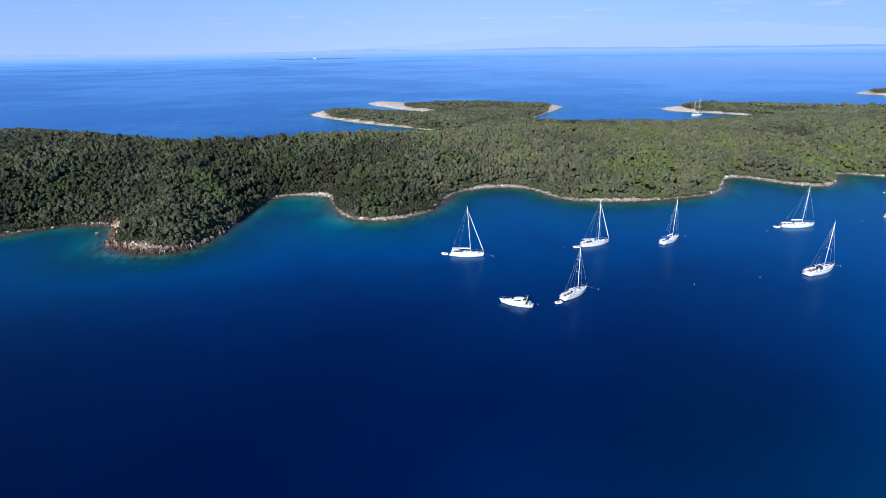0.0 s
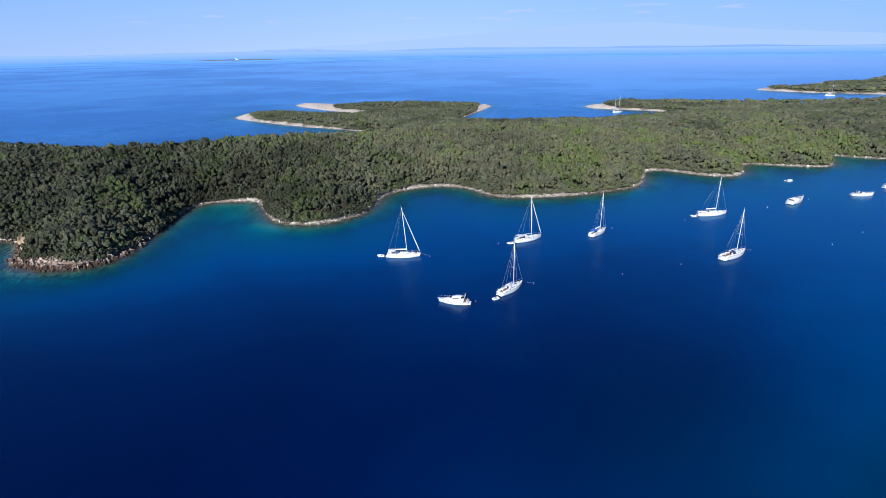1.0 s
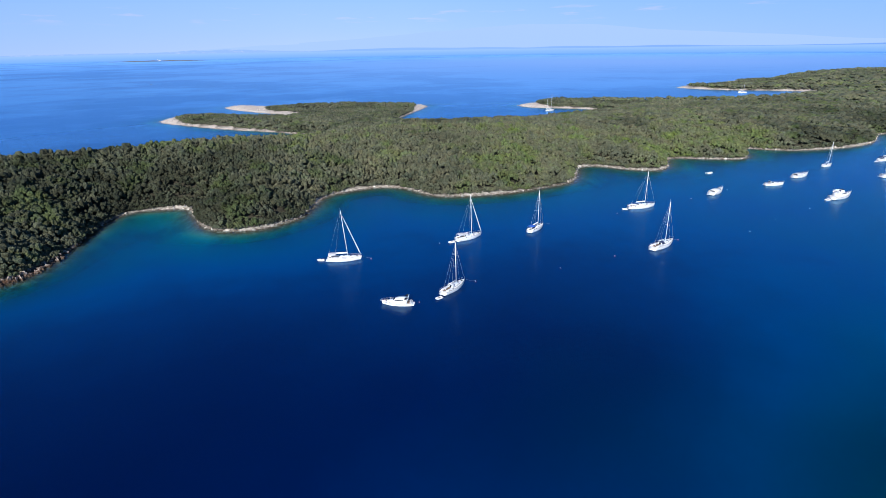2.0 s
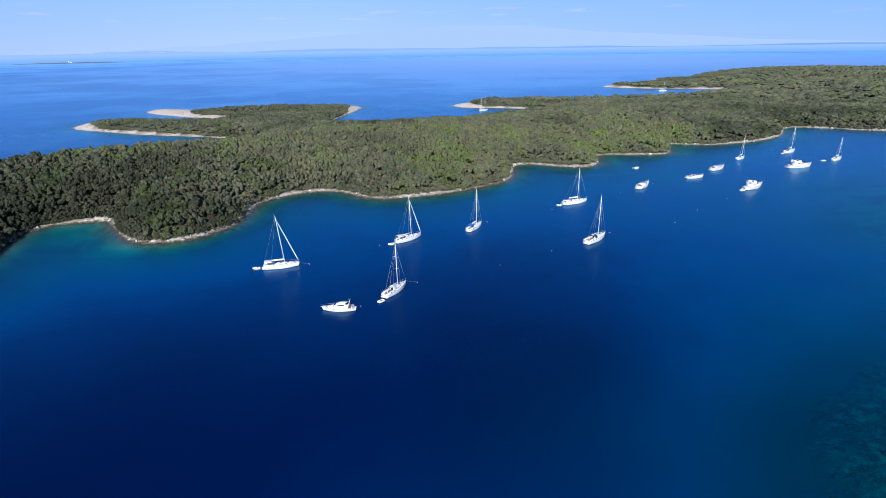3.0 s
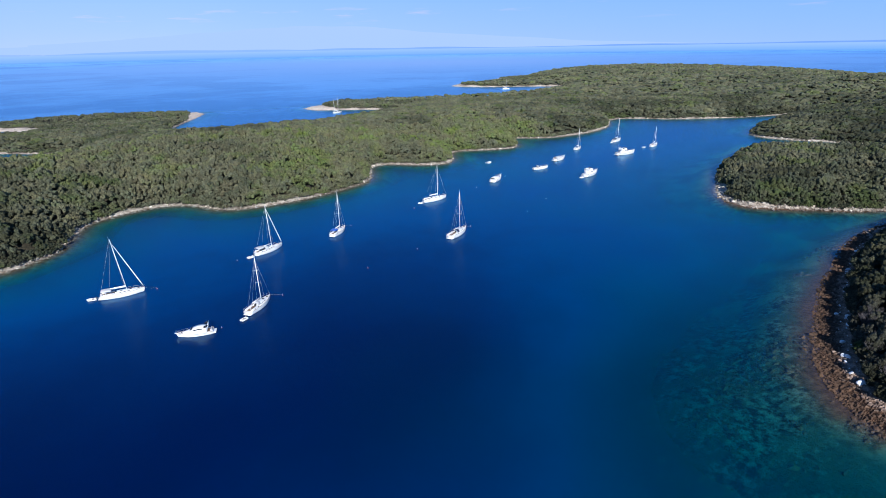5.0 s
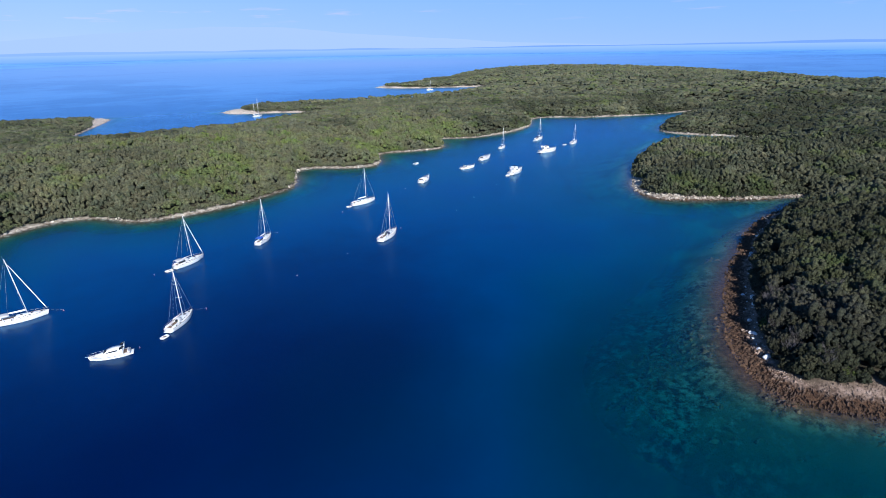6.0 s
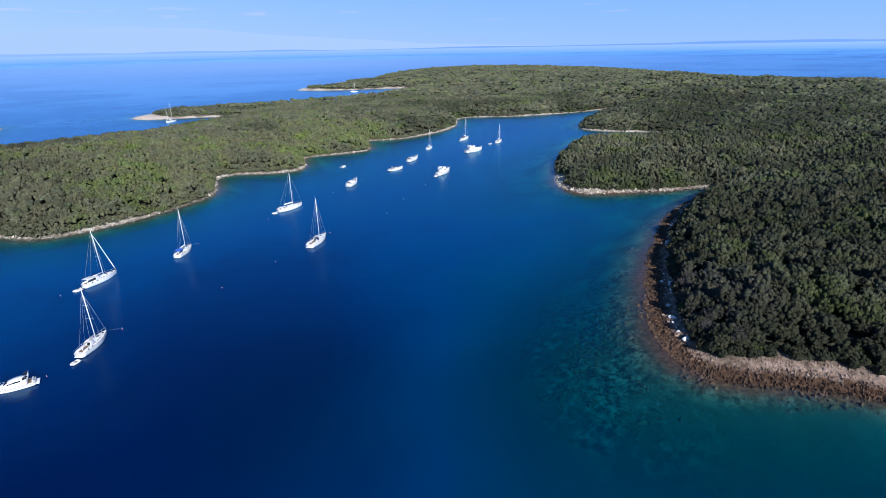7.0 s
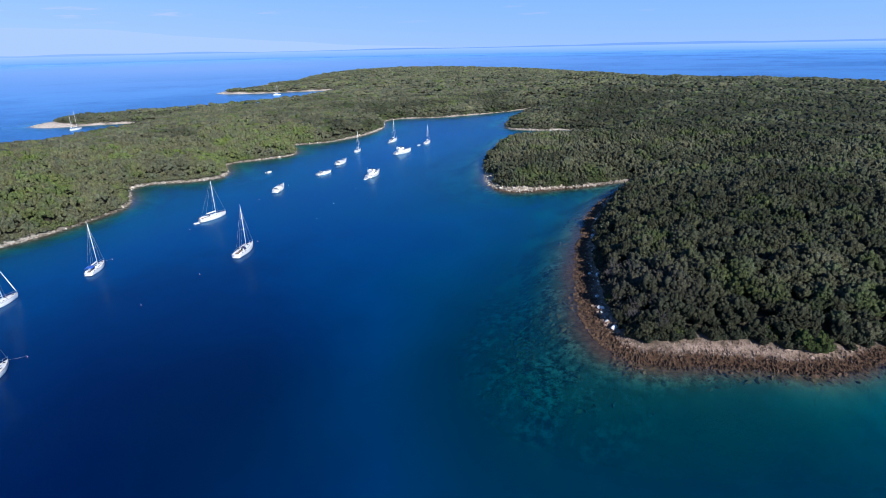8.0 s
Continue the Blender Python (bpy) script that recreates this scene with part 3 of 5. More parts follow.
def crown_model(tufts, sides, leaves, size, seed, fat=0.80, core=True, wide=1.22, stretch=(1.05, 1.6), rough=0.17):
    """A crown of several rounded tufts round a dark heart, with loose sprays of leaves standing out of it."""
    r = np.random.default_rng(seed)
    verts, faces, start = [], [], 0
    dome, skin = tuft(sides, (0.85, 1.85))
    squash = np.array((wide, wide, 1.0)) * r.uniform(0.86, 1.14, 3)
    middle = np.array((0, 0, 1.62))
    for k in range(tufts):
        up = 1 - 1.22 * (k + 0.35) / tufts + r.normal(0, 0.07)
        up = min(max(up, -0.3), 0.98)
        turn = 2.4 * k + r.normal(0, 0.3)
        if tufts < 5:
            up, turn = r.uniform(0.35, 0.75), 2 * math.pi * k / tufts + r.normal(0, 0.3)
        way = np.array((math.cos(turn) * math.sqrt(1 - up * up), math.sin(turn) * math.sqrt(1 - up * up), up))
        axis = way + (0, 0, 0.7)
        axis /= np.linalg.norm(axis)
        u = np.cross(axis, (0.3, 0.9, 0.1))
        u /= np.linalg.norm(u)
        body = dome * (1 + r.normal(0, rough, (len(dome), 1))) * (1, 1, r.uniform(*stretch)) * fat * r.uniform(0.66, 1.25)
        verts.append(body[:, :1] * u + body[:, 1:2] * np.cross(axis, u) + body[:, 2:] * axis + middle + way * squash)
        faces.append(skin + start)
        start += len(dome)
    if core:
        heart, skin = ico(1)
        verts.append(heart * (1.35, 1.35, 1.2) + (0, 0, 1.35))
        faces.append(skin + start)
        start += len(heart)
    if leaves:
        way = r.normal(0, 1, (leaves, 3))
        way[:, 2] = np.abs(way[:, 2])
        way /= np.linalg.norm(way, axis=1)[:, None]
        place = way * (squash + fat * 0.75) * r.uniform(0.85, 1.12, (leaves, 1)) + middle
        normal = way + r.normal(0, 0.45, (leaves, 3))
        u = np.cross(normal, r.normal(0, 1, (leaves, 3)))
        u /= np.linalg.norm(u, axis=1)[:, None]
        w = np.cross(normal / np.linalg.norm(normal, axis=1)[:, None], u)
        s = size * r.uniform(0.6, 1.25, (leaves, 1))
        verts.append(np.stack([place + u * s * 0.6, place + w * s * 0.4, place - u * s * 0.6, place - w * s * 0.4], 1).reshape(-1, 3))
        k = start + 4 * np.arange(leaves)
        faces += [np.stack([k, k + 1, k + 2], 1), np.stack([k, k + 2, k + 3], 1)]
    return np.concatenate(verts), np.concatenate(faces)


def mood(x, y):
    """Leaf tint by place, light painted in: points darkened, slopes across the bay paled."""
    # the two slopes beyond the bay are lifted as far haze would
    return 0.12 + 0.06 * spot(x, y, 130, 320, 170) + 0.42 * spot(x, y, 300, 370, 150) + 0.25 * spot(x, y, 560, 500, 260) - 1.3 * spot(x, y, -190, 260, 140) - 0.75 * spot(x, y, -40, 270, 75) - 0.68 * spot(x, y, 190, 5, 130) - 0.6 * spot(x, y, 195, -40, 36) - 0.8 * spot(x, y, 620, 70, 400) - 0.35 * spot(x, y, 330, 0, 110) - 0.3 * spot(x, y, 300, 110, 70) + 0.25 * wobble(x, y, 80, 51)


def stand(name, models, x, y, scale, tall, label, spread=0.17, smooth=False):
    """Many crowns joined into one wood."""
    z = look_up(HEIGHT, x, y)
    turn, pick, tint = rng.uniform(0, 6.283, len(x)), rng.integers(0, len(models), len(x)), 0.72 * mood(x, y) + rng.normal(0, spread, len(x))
    verts, faces, tints, start = [], [], [], 0
    for m, (v, f) in enumerate(models):
        k = np.nonzero(pick == m)[0]
        c, s = np.cos(turn[k])[:, None], np.sin(turn[k])[:, None]
        px = (v[:, 0] * c - v[:, 1] * s) * scale[k, None] + x[k, None]
        py = (v[:, 0] * s + v[:, 1] * c) * scale[k, None] + y[k, None]
        pz = v[:, 2] * (scale * tall)[k, None] + z[k, None] - 0.2
        verts.append(np.stack([px, py, pz], -1).reshape(-1, 3))
        faces.append((f[None] + (start + len(v) * np.arange(len(k)))[:, None, None]).reshape(-1, 3))
        tints.append(np.repeat(tint[k], len(v)))
        start += len(v) * len(k)
    ob = new(name, mesh_from(name, np.concatenate(verts), np.concatenate(faces), M_LEAF, smooth, tint=np.concatenate(tints)))
    return tagged(ob, label, "woodland", kind="stuff")


def scatter(x0, x1, y0, y1, step):
    """Places on a jittered triangular grid."""
    gx, gy = np.meshgrid(np.arange(x0, x1, step), np.arange(y0, y1, step * 0.866))
    gx = gx + (np.arange(gx.shape[0]) % 2)[:, None] * step / 2
    x, y = gx.ravel() + rng.uniform(-0.33, 0.33, gx.size) * step, gy.ravel() + rng.uniform(-0.33, 0.33, gx.size) * step
    return x, y


def room(x, y):
    """How far behind the first bushes a place lies."""
    return look_up(INLAND, x, y) - look_up(BARE, x, y)


def growth(x, y, r):
    """Size of a tree: bushes at the shore, taller trees behind, every one different."""
    return (0.82 + 0.28 * np.clip(r / 9, 0, 1)) * rng.uniform(0.74, 1.26, len(x)) * (1 + 0.24 * wobble(x, y, 32, 61)) * (1 - 0.42 * spot(x, y, 20, 680, 140) - 0.25 * spot(x, y, -70, 620, 70) - 0.45 * spot(x, y, 405, 152, 36) - 0.35 * spot(x, y, 840, 910, 150) - 0.28 * spot(x, y, 430, 625, 120))


near_models = [crown_model(17, 5, 115, 0.38, 100 + k, 0.47, stretch=(1.15, 1.95), rough=0.26) for k in range(7)]
mid_models = [crown_model(10, 4, 0, 0, 200 + k, 0.72, False, 1.62, (0.8, 1.25), 0.22) for k in range(8)]
far_models = [crown_model(3, 4, 0, 0, 300 + k, 1.40, False, 1.32, (0.62, 0.95), 0.22) for k in range(8)]


def zone(x, y):
    """0: the near point, 1: across the bay, 2: far, 3: the back of the woods, 4: farthest."""
    near = (x > 100) & (x < 290) & (y > -150) & (y < 70) & (x + 0.4 * np.abs(y) < 285)
    reach = np.hypot(x, y) + 45 * wobble(x, y, 60, 71) - 60 * spot(x, y, 440, 40, 120) - 55 * spot(x, y, 330, 370, 100)
    middle = (reach < 400) & (x > -y - 30) & (y > -20 - 60 * (x > 200))
    aside = (x < -y - 60) | (y < -60 - 0.16 * x)
    return np.where(near, 0, np.where(middle, 1, np.where(aside, 3, np.where((reach < 720) | ((x < 350) & (y > 400)) | ((x < 920) & (y > 790)), 2, 4))))


def wood(area, step, number, least, size):
    """Places, sizes and room of the trees of one zone, with a closer row of shrubs along the shore."""
    px, py = scatter(*area, step)
    sx, sy = scatter(*area, step * 0.52)
    pr, sr = room(px, py), room(sx, sy)
    a, b = (pr > least) & (zone(px, py) == number), (sr > -0.2) & (sr < 4.0) & (zone(sx, sy) == number)
    px, py, pr, sx, sy, sr = px[a], py[a], pr[a], sx[b], sy[b], sr[b]
    s = np.concatenate([growth(px, py, pr), rng.uniform(0.42, 0.66, len(sx))]) * size
    return np.concatenate([px, sx]), np.concatenate([py, sy]), np.concatenate([pr, sr]), s


x, y, r, grown = wood((100, 300, -150, 75), 4.0, 0, 1.9, 1.32)
# the trees along the near point's shore are things of their own
first = np.argsort(np.where((x < 200) & (y > -40), r, 1e9))[:300]
rest = np.setdiff1d(np.arange(len(x)), first)
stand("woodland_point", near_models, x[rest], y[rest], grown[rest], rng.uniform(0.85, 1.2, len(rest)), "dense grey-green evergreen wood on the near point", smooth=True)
x2, y2, r2, s2 = wood((-460, 460, -200, 460), 3.9, 1, 1.4, 1.27)
stand("woodland_bay", mid_models, x2, y2, s2, rng.uniform(0.85, 1.2, len(x2)), "dense evergreen oak wood along the bay")
x3, y3, r3, s3 = wood((-520, 1420, -330, 1060), 4.7, 2, 1.4, 1.3)
stand("woodland_far", far_models, x3, y3, s3, rng.uniform(0.62, 0.88, len(x3)), "far evergreen wood over the low hills", 0.16)


x5, y5, r5, s5 = wood((-520, 1420, -330, 1060), 10.2, 4, 1.4, 2.35)
stand("woodland_horizon", far_models, x5, y5, s5, rng.uniform(0.40, 0.60, len(x5)), "evergreen wood on the farthest hills", 0.10)
x4, y4, r4, s4 = wood((-520, 1420, -330, 1060), 12.0, 3, 1.4, 2.8)
stand("woodland_back", far_models, x4, y4, s4, rng.uniform(0.5, 0.7, len(x4)), "evergreen wood on the outer side of the land")


def tube(bm, points, radii, sides=6, cap=True):
    """A round bar through points, with a radius for each."""
    points = [Vector(p) for p in points]
    radii = radii if isinstance(radii, (list, tuple)) else [radii] * len(points)
    rings = []
    for k, p in enumerate(points):
        way = (points[min(k + 1, len(points) - 1)] - points[max(k - 1, 0)]).normalized()
        u = way.orthogonal().normalized() if abs(way.z) > 0.9 else way.cross(Vector((0, 0, 1))).normalized()
        w = way.cross(u)
        rings.append([bm.verts.new(p + (u * math.cos(a) + w * math.sin(a)) * radii[k]) for a in (2 * math.pi * j / sides for j in range(sides))])
    for a, b in zip(rings, rings[1:]):
        for j in range(sides):
            bm.faces.new((a[j], a[(j + 1) % sides], b[(j + 1) % sides], b[j]))
    if cap:
        bm.faces.new(rings[0][::-1]), bm.faces.new(rings[-1])
    return bm


def finished(bm, name, material, smooth=True):
    bmesh.ops.recalc_face_normals(bm, faces=bm.faces)
    me = bpy.data.meshes.new(name)
    bm.to_mesh(me)
    bm.free()
    me.materials.append(material)
    for p in me.polygons:
        p.use_smooth = smooth
    return me


def part(name, bm, material, parent, label="", smooth=True):
    """One mesh object under a thing or under a part."""
    ob = new(name, finished(bm, name, material, smooth))
    ob.parent = parent
    return tagged(ob, label)


def trunk_model(seed):
    r = random.Random(seed)
    bm = bmesh.new()
    tube(bm, [(0, 0, -0.4), (0.05, 0.03, 0.7), (0.1, -0.05, 1.5), (0.02, 0.05, 2.4)], [0.17, 0.13, 0.10, 0.05])
    for j in range(4):
        a, z = j * 1.6 + r.uniform(-0.4, 0.4), 0.8 + 0.3 * j
        tube(bm, [(0.06, 0, z), (0.5 * math.cos(a), 0.5 * math.sin(a), z + 0.6), (1.0 * math.cos(a), 1.0 * math.sin(a), z + 1.0)], [0.07, 0.05, 0.02], 5)
    return finished(bm, "trunk", M_BARK)


# low tints: the near point's darker light is put into the leaf colour
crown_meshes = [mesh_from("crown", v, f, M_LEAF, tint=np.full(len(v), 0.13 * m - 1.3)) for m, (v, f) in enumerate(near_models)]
trunk_meshes = [trunk_model(k) for k in range(3)]
z = look_up(HEIGHT, x, y)
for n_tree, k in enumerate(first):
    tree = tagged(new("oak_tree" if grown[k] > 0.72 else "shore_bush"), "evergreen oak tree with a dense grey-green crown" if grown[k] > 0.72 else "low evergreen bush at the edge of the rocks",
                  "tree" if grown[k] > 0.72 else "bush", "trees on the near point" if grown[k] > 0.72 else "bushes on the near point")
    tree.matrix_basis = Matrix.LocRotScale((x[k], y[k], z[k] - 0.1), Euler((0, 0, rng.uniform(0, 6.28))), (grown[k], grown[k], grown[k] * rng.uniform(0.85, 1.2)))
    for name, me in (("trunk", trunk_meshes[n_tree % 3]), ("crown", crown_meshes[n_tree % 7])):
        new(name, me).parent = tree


def low_bush(bx, by, wide, tall, k, label):
    """A low spreading bush: several fresh green heads growing from one root."""
    bush = tagged(new("low_bush"), label, "bush", "bushes on the shore rocks")
    ground = float(look_up(HEIGHT, np.array([bx]), np.array([by]))[0])
    bush.matrix_basis = pose(bx, by, ground - 0.15, 0, 0, 40 * k)
    for j in range(6):
        a, far = 1.05 * j + 0.3 * k, 0.30 * wide * (0.6 + 0.4 * ((j * 5) % 3) / 2)
        head = new("crown", fresh_meshes[(j + k) % 4])
        head.parent = bush
        head.matrix_basis = Matrix.LocRotScale((far * math.cos(a), far * math.sin(a), -0.3), Euler((0, 0, 2.1 * j)), (wide * 0.16, wide * 0.16, tall * (0.24 + 0.04 * (j % 3))))


fresh_meshes = [mesh_from("crown", v, f, M_FRESH, tint=np.full(len(v), 0.2 * m)) for m, (v, f) in enumerate(near_models[:4])]
low_bush(140.6, -14.0, 8.0, 4.2, 0, "bright green spreading bush on the pale rocks")
low_bush(139.6, -5.0, 5.0, 2.4, 1, "dark green low bush at the edge of the wood")
low_bush(141.5, 32.0, 5.0, 3.2, 2, "bright green bush standing alone on the rocks")
low_bush(131.6, 20.0, 6.0, 3.0, 3, "yellow-green bush at the corner of the wood")
low_bush(131.0, 14.0, 4.5, 2.2, 4, "yellow-green bush at the edge of the wood")


def bare_shrub_model(seed):
    """A dead bush: stems forking into many thin grey twigs."""
    r = random.Random(seed)
    bm = bmesh.new()
    for j in range(12):
        a, lean, tall = j * 0.55 + r.uniform(-0.3, 0.3), r.uniform(0.4, 1.5), r.uniform(2.4, 3.6)
        knee = Vector((lean * 0.5 * math.cos(a), lean * 0.5 * math.sin(a), tall * 0.55))
        tube(bm, [(0, 0, -0.3), knee, (lean * math.cos(a), lean * math.sin(a), tall)], [0.04, 0.026, 0.010], 4)
        for q in range(9):
            b, start = a + r.uniform(-1.3, 1.3), knee.lerp(Vector((lean * math.cos(a), lean * math.sin(a), tall)), r.uniform(0.0, 0.7))
            tube(bm, [start, start + Vector((0.5 * math.cos(b), 0.5 * math.sin(b), 0.6)), start + Vector((0.75 * math.cos(b), 0.75 * math.sin(b), 1.1))], [0.016, 0.012, 0.006], 3)
    return finished(bm, "crown", M_DEAD)


dead_meshes = [bare_shrub_model(k) for k in range(3)]
for k in range(44):
    bx, by = 148 + 22 * math.sin(k * 1.7) * (0.4 + 0.6 * ((k * 7) % 10) / 10), 29 + 12 * math.cos(k * 2.9)
    if room(np.array([bx]), np.array([by]))[0] > 1.5:
        bush = tagged(new("dead_bush"), "leafless grey bush standing among evergreen oaks", "bush", "dead bushes on the near point")
        bush.matrix_basis = Matrix.LocRotScale((bx, by, float(look_up(HEIGHT, np.array([bx]), np.array([by]))[0]) - 0.1), Euler((0, 0, k * 1.1)), (1.2, 1.2, 1.15 + 0.05 * (k % 5)))
        new("crown", dead_meshes[k % 3]).parent = bush


# ---------------------------------------------------------------- rocks of the shore
def rock_model(level, seed):
    r = np.random.default_rng(seed)
    v, f = ico(level)
    for _ in range(8):  # broken faces
        way = r.normal(0, 1, 3)
        way /= np.linalg.norm(way)
        far = v @ way - r.uniform(0.38, 0.75)
        v = v - np.clip(far, 0, None)[:, None] * way
    return v * (1.0, r.uniform(0.45, 0.85), r.uniform(0.5, 0.95)), f


def rib_model(seed):
    """A sharp rib of weathered limestone: a long wedge with a ragged crest."""
    r = np.random.default_rng(seed)
    a = 2 * math.pi * np.arange(6) / 6
    low = np.c_[np.cos(a) * r.uniform(0.8, 1.15, 6), np.sin(a) * r.uniform(0.36, 0.56, 6), np.full(6, -0.5)]
    high = np.c_[np.cos(a) * r.uniform(0.35, 0.8, 6), np.sin(a) * r.uniform(0.10, 0.34, 6), r.uniform(0.2, 0.95, 6)]
    k = np.arange(6)
    n = (k + 1) % 6
    return np.concatenate([low, high]), np.concatenate([np.stack([k, n, n + 6], 1), np.stack([k, n + 6, k + 6], 1), np.array([(6, 7, 8), (6, 8, 9), (6, 9, 11), (9, 10, 11)])])


rough_rocks = [rock_model(2, 400 + k) for k in range(6)]
small_rocks = [rock_model(1, 500 + k) for k in range(6)]
ribs = [rib_model(600 + k) for k in range(9)]


def rocks(name, models, x, y, size, label, sunk=0.25, across=False):
    """Loose rocks joined into one mesh; across: lying at right angles to the shore."""
    z = look_up(HEIGHT, x, y)
    verts, faces, start = [], [], 0
    pick, turn = rng.integers(0, len(models), len(x)), rng.uniform(0, 6.283, len(x))
    if across:
        sx = look_up(INLAND, x + 2, y) - look_up(INLAND, x - 2, y)
        sy = look_up(INLAND, x, y + 2) - look_up(INLAND, x, y - 2)
        turn = np.arctan2(sy, sx) + rng.normal(0, 0.35, len(x))
    tilt = rng.uniform(-0.35, 0.35, len(x))
    for m, (v, f) in enumerate(models):
        k = np.nonzero(pick == m)[0]
        c, s, t = np.cos(turn[k])[:, None], np.sin(turn[k])[:, None], tilt[k][:, None]
        vz = v[:, 2] + v[:, 0] * t
        verts.append(np.stack([(v[:, 0] * c - v[:, 1] * s) * size[k, None] + x[k, None], (v[:, 0] * s + v[:, 1] * c) * size[k, None] + y[k, None],
                               (vz + 0.5 - 2 * sunk) * size[k, None] + z[k, None]], -1).reshape(-1, 3))
        faces.append((f[None] + (start + len(v) * np.arange(len(k)))[:, None, None]).reshape(-1, 3))
        start += len(v) * len(k)
    ob = new(name, mesh_from(name, np.concatenate(verts), np.concatenate(faces), M_ROCK, smooth=False))
    return tagged(ob, label, "rocks", kind="stuff")


def along_shore(x0, x1, y0, y1, step, out, extra, keep):
    """Places on the bare rock, from out metres off the shore up to the first bushes."""
    px, py = scatter(x0, x1, y0, y1, step)
    d = look_up(INLAND, px, py)
    k = (d > -out) & (d < look_up(BARE, px, py) + extra) & (rng.uniform(0, 1, len(px)) < keep)
    return px[k], py[k]


px, py = along_shore(100, 320, -80, 80, 0.5, 2.2, 0.6, 0.9)
low = np.clip(1.15 - look_up(INLAND, px, py) / 9, 0.62, 1)
rocks("shore_rocks", ribs, px, py, (0.15 + 0.46 * rng.uniform(0, 1, len(px))**2.2) * low, "jagged pale limestone ribs, brown at the water", 0.22, across=True)
px, py = along_shore(50, 320, -60, 80, 1.0, 40, -3, 0.8)
off = -look_up(INLAND, px, py)
k = (off > 1.5) & (off < 4.5 + 33 * spot(px, py, 100, 44, 30) + 6 * spot(px, py, 200, 62, 40)) & (wobble(px * 0.45, py, 9, 77) + 0.6 * wobble(px, py, 4, 78) > 0.05)
rocks("sunken_rocks", small_rocks, px[k], py[k], 0.3 + 0.9 * rng.uniform(0, 1, k.sum())**2, "dark ledges and rocks under the shallow water", 0.30)
px, py = along_shore(-430, 620, 60, 380, 1.5, 0.9, 0.5, 0.7)
k = ~((px > 100) & (py < 80))
rocks("bay_shore_rocks", small_rocks, px[k], py[k], 0.28 + 1.15 * rng.uniform(0, 1, k.sum())**2.5, "pale limestone rocks along the bay's shore")
px, py = along_shore(-152, -84, 178, 228, 1.0, 2.2, 0.6, 0.75)
rocks("headland_rocks", ribs, px, py, 0.35 + 1.1 * rng.uniform(0, 1, len(px))**2.0, "broken brown and white rocks round the headland", 0.18)
px, py = along_shore(236, 300, 56, 128, 1.1, 1.8, 0.8, 0.6)
rocks("cape_rocks", small_rocks, px, py, 0.28 + 1.0 * rng.uniform(0, 1, len(px))**2.2, "broken pale rocks round the wooded cape", 0.15)
px, py = along_shore(-180, 860, 480, 940, 3.4, 1.0, 0, 0.6)
rocks("far_shore_rocks", small_rocks, px, py, 0.4 + 0.9 * rng.uniform(0, 1, len(px))**2, "white limestone slabs on the far points")

boulder_meshes = [mesh_from("boulder", v, f, M_ROCK, smooth=False) for v, f in rough_rocks]
white_meshes = [mesh_from("boulder", v, f, M_WHITE_ROCK, smooth=False) for v, f in rough_rocks]


def boulder(bx, by, size, k, label, meshes=boulder_meshes):
    ob = tagged(new("boulder", meshes[k % 6]), label, "boulder", "boulders of the shore")
    ob.matrix_basis = Matrix.LocRotScale((bx, by, max(float(look_up(HEIGHT, np.array([bx]), np.array([by]))[0]) + 0.12 * size, -0.1 * size)), Euler((0.1 * (k % 3), 0.1 * (k % 5 - 2), k * 1.3)), (size,) * 3)


px, py = along_shore(105, 200, -40, 60, 3.6, 0.6, -0.5, 0.8)
for k, (bx, by) in enumerate(zip(px[:90], py[:90])):
    boulder(bx, by, rng.uniform(0.35, 0.7), k, "large weathered limestone boulder among the shore rocks")
for k in range(9):
    boulder(-157 + 1.75 * k + rng.uniform(-0.5, 0.5), 223.5 + rng.uniform(-1, 0.8), rng.uniform(0.9, 1.5), k, "white limestone boulder at the foot of the wood")
for k in range(16):
    boulder(-134 + 1.6 * k + rng.uniform(-0.5, 0.5), 200 - 8 * math.sin(0.19 * k) + rng.uniform(-1, 1), rng.uniform(0.8, 1.4), k + 3, "pale boulder at the tip of the headland")
for k in range(90):
    bx = 128 + 1.3 * k + rng.uniform(-1, 1)
    by = 28.5 + 0.42 * min(bx - 128, 32) + 0.28 * max(bx - 160, 0) + rng.normal(0.2, 1.2)
    if look_up(INLAND, np.array([bx]), np.array([by]))[0] > 2.0:
        boulder(bx, by, 0.22 + 0.9 * rng.uniform(0, 1)**3, k, "white limestone block at the shaded edge of the wood", white_meshes)
boulder(-142.5, 210.0, 1.5, 2, "lone white rock standing in the shallow cove")
for k in range(18):
    boulder(-184 + 1.35 * k + rng.uniform(-2, 2), 210.5 + 0.68 * k + rng.uniform(-0.6, 1.6), 0.3 + 0.9 * rng.uniform(0, 1)**2, k + 2, "white limestone boulder along the dark wooded shore")


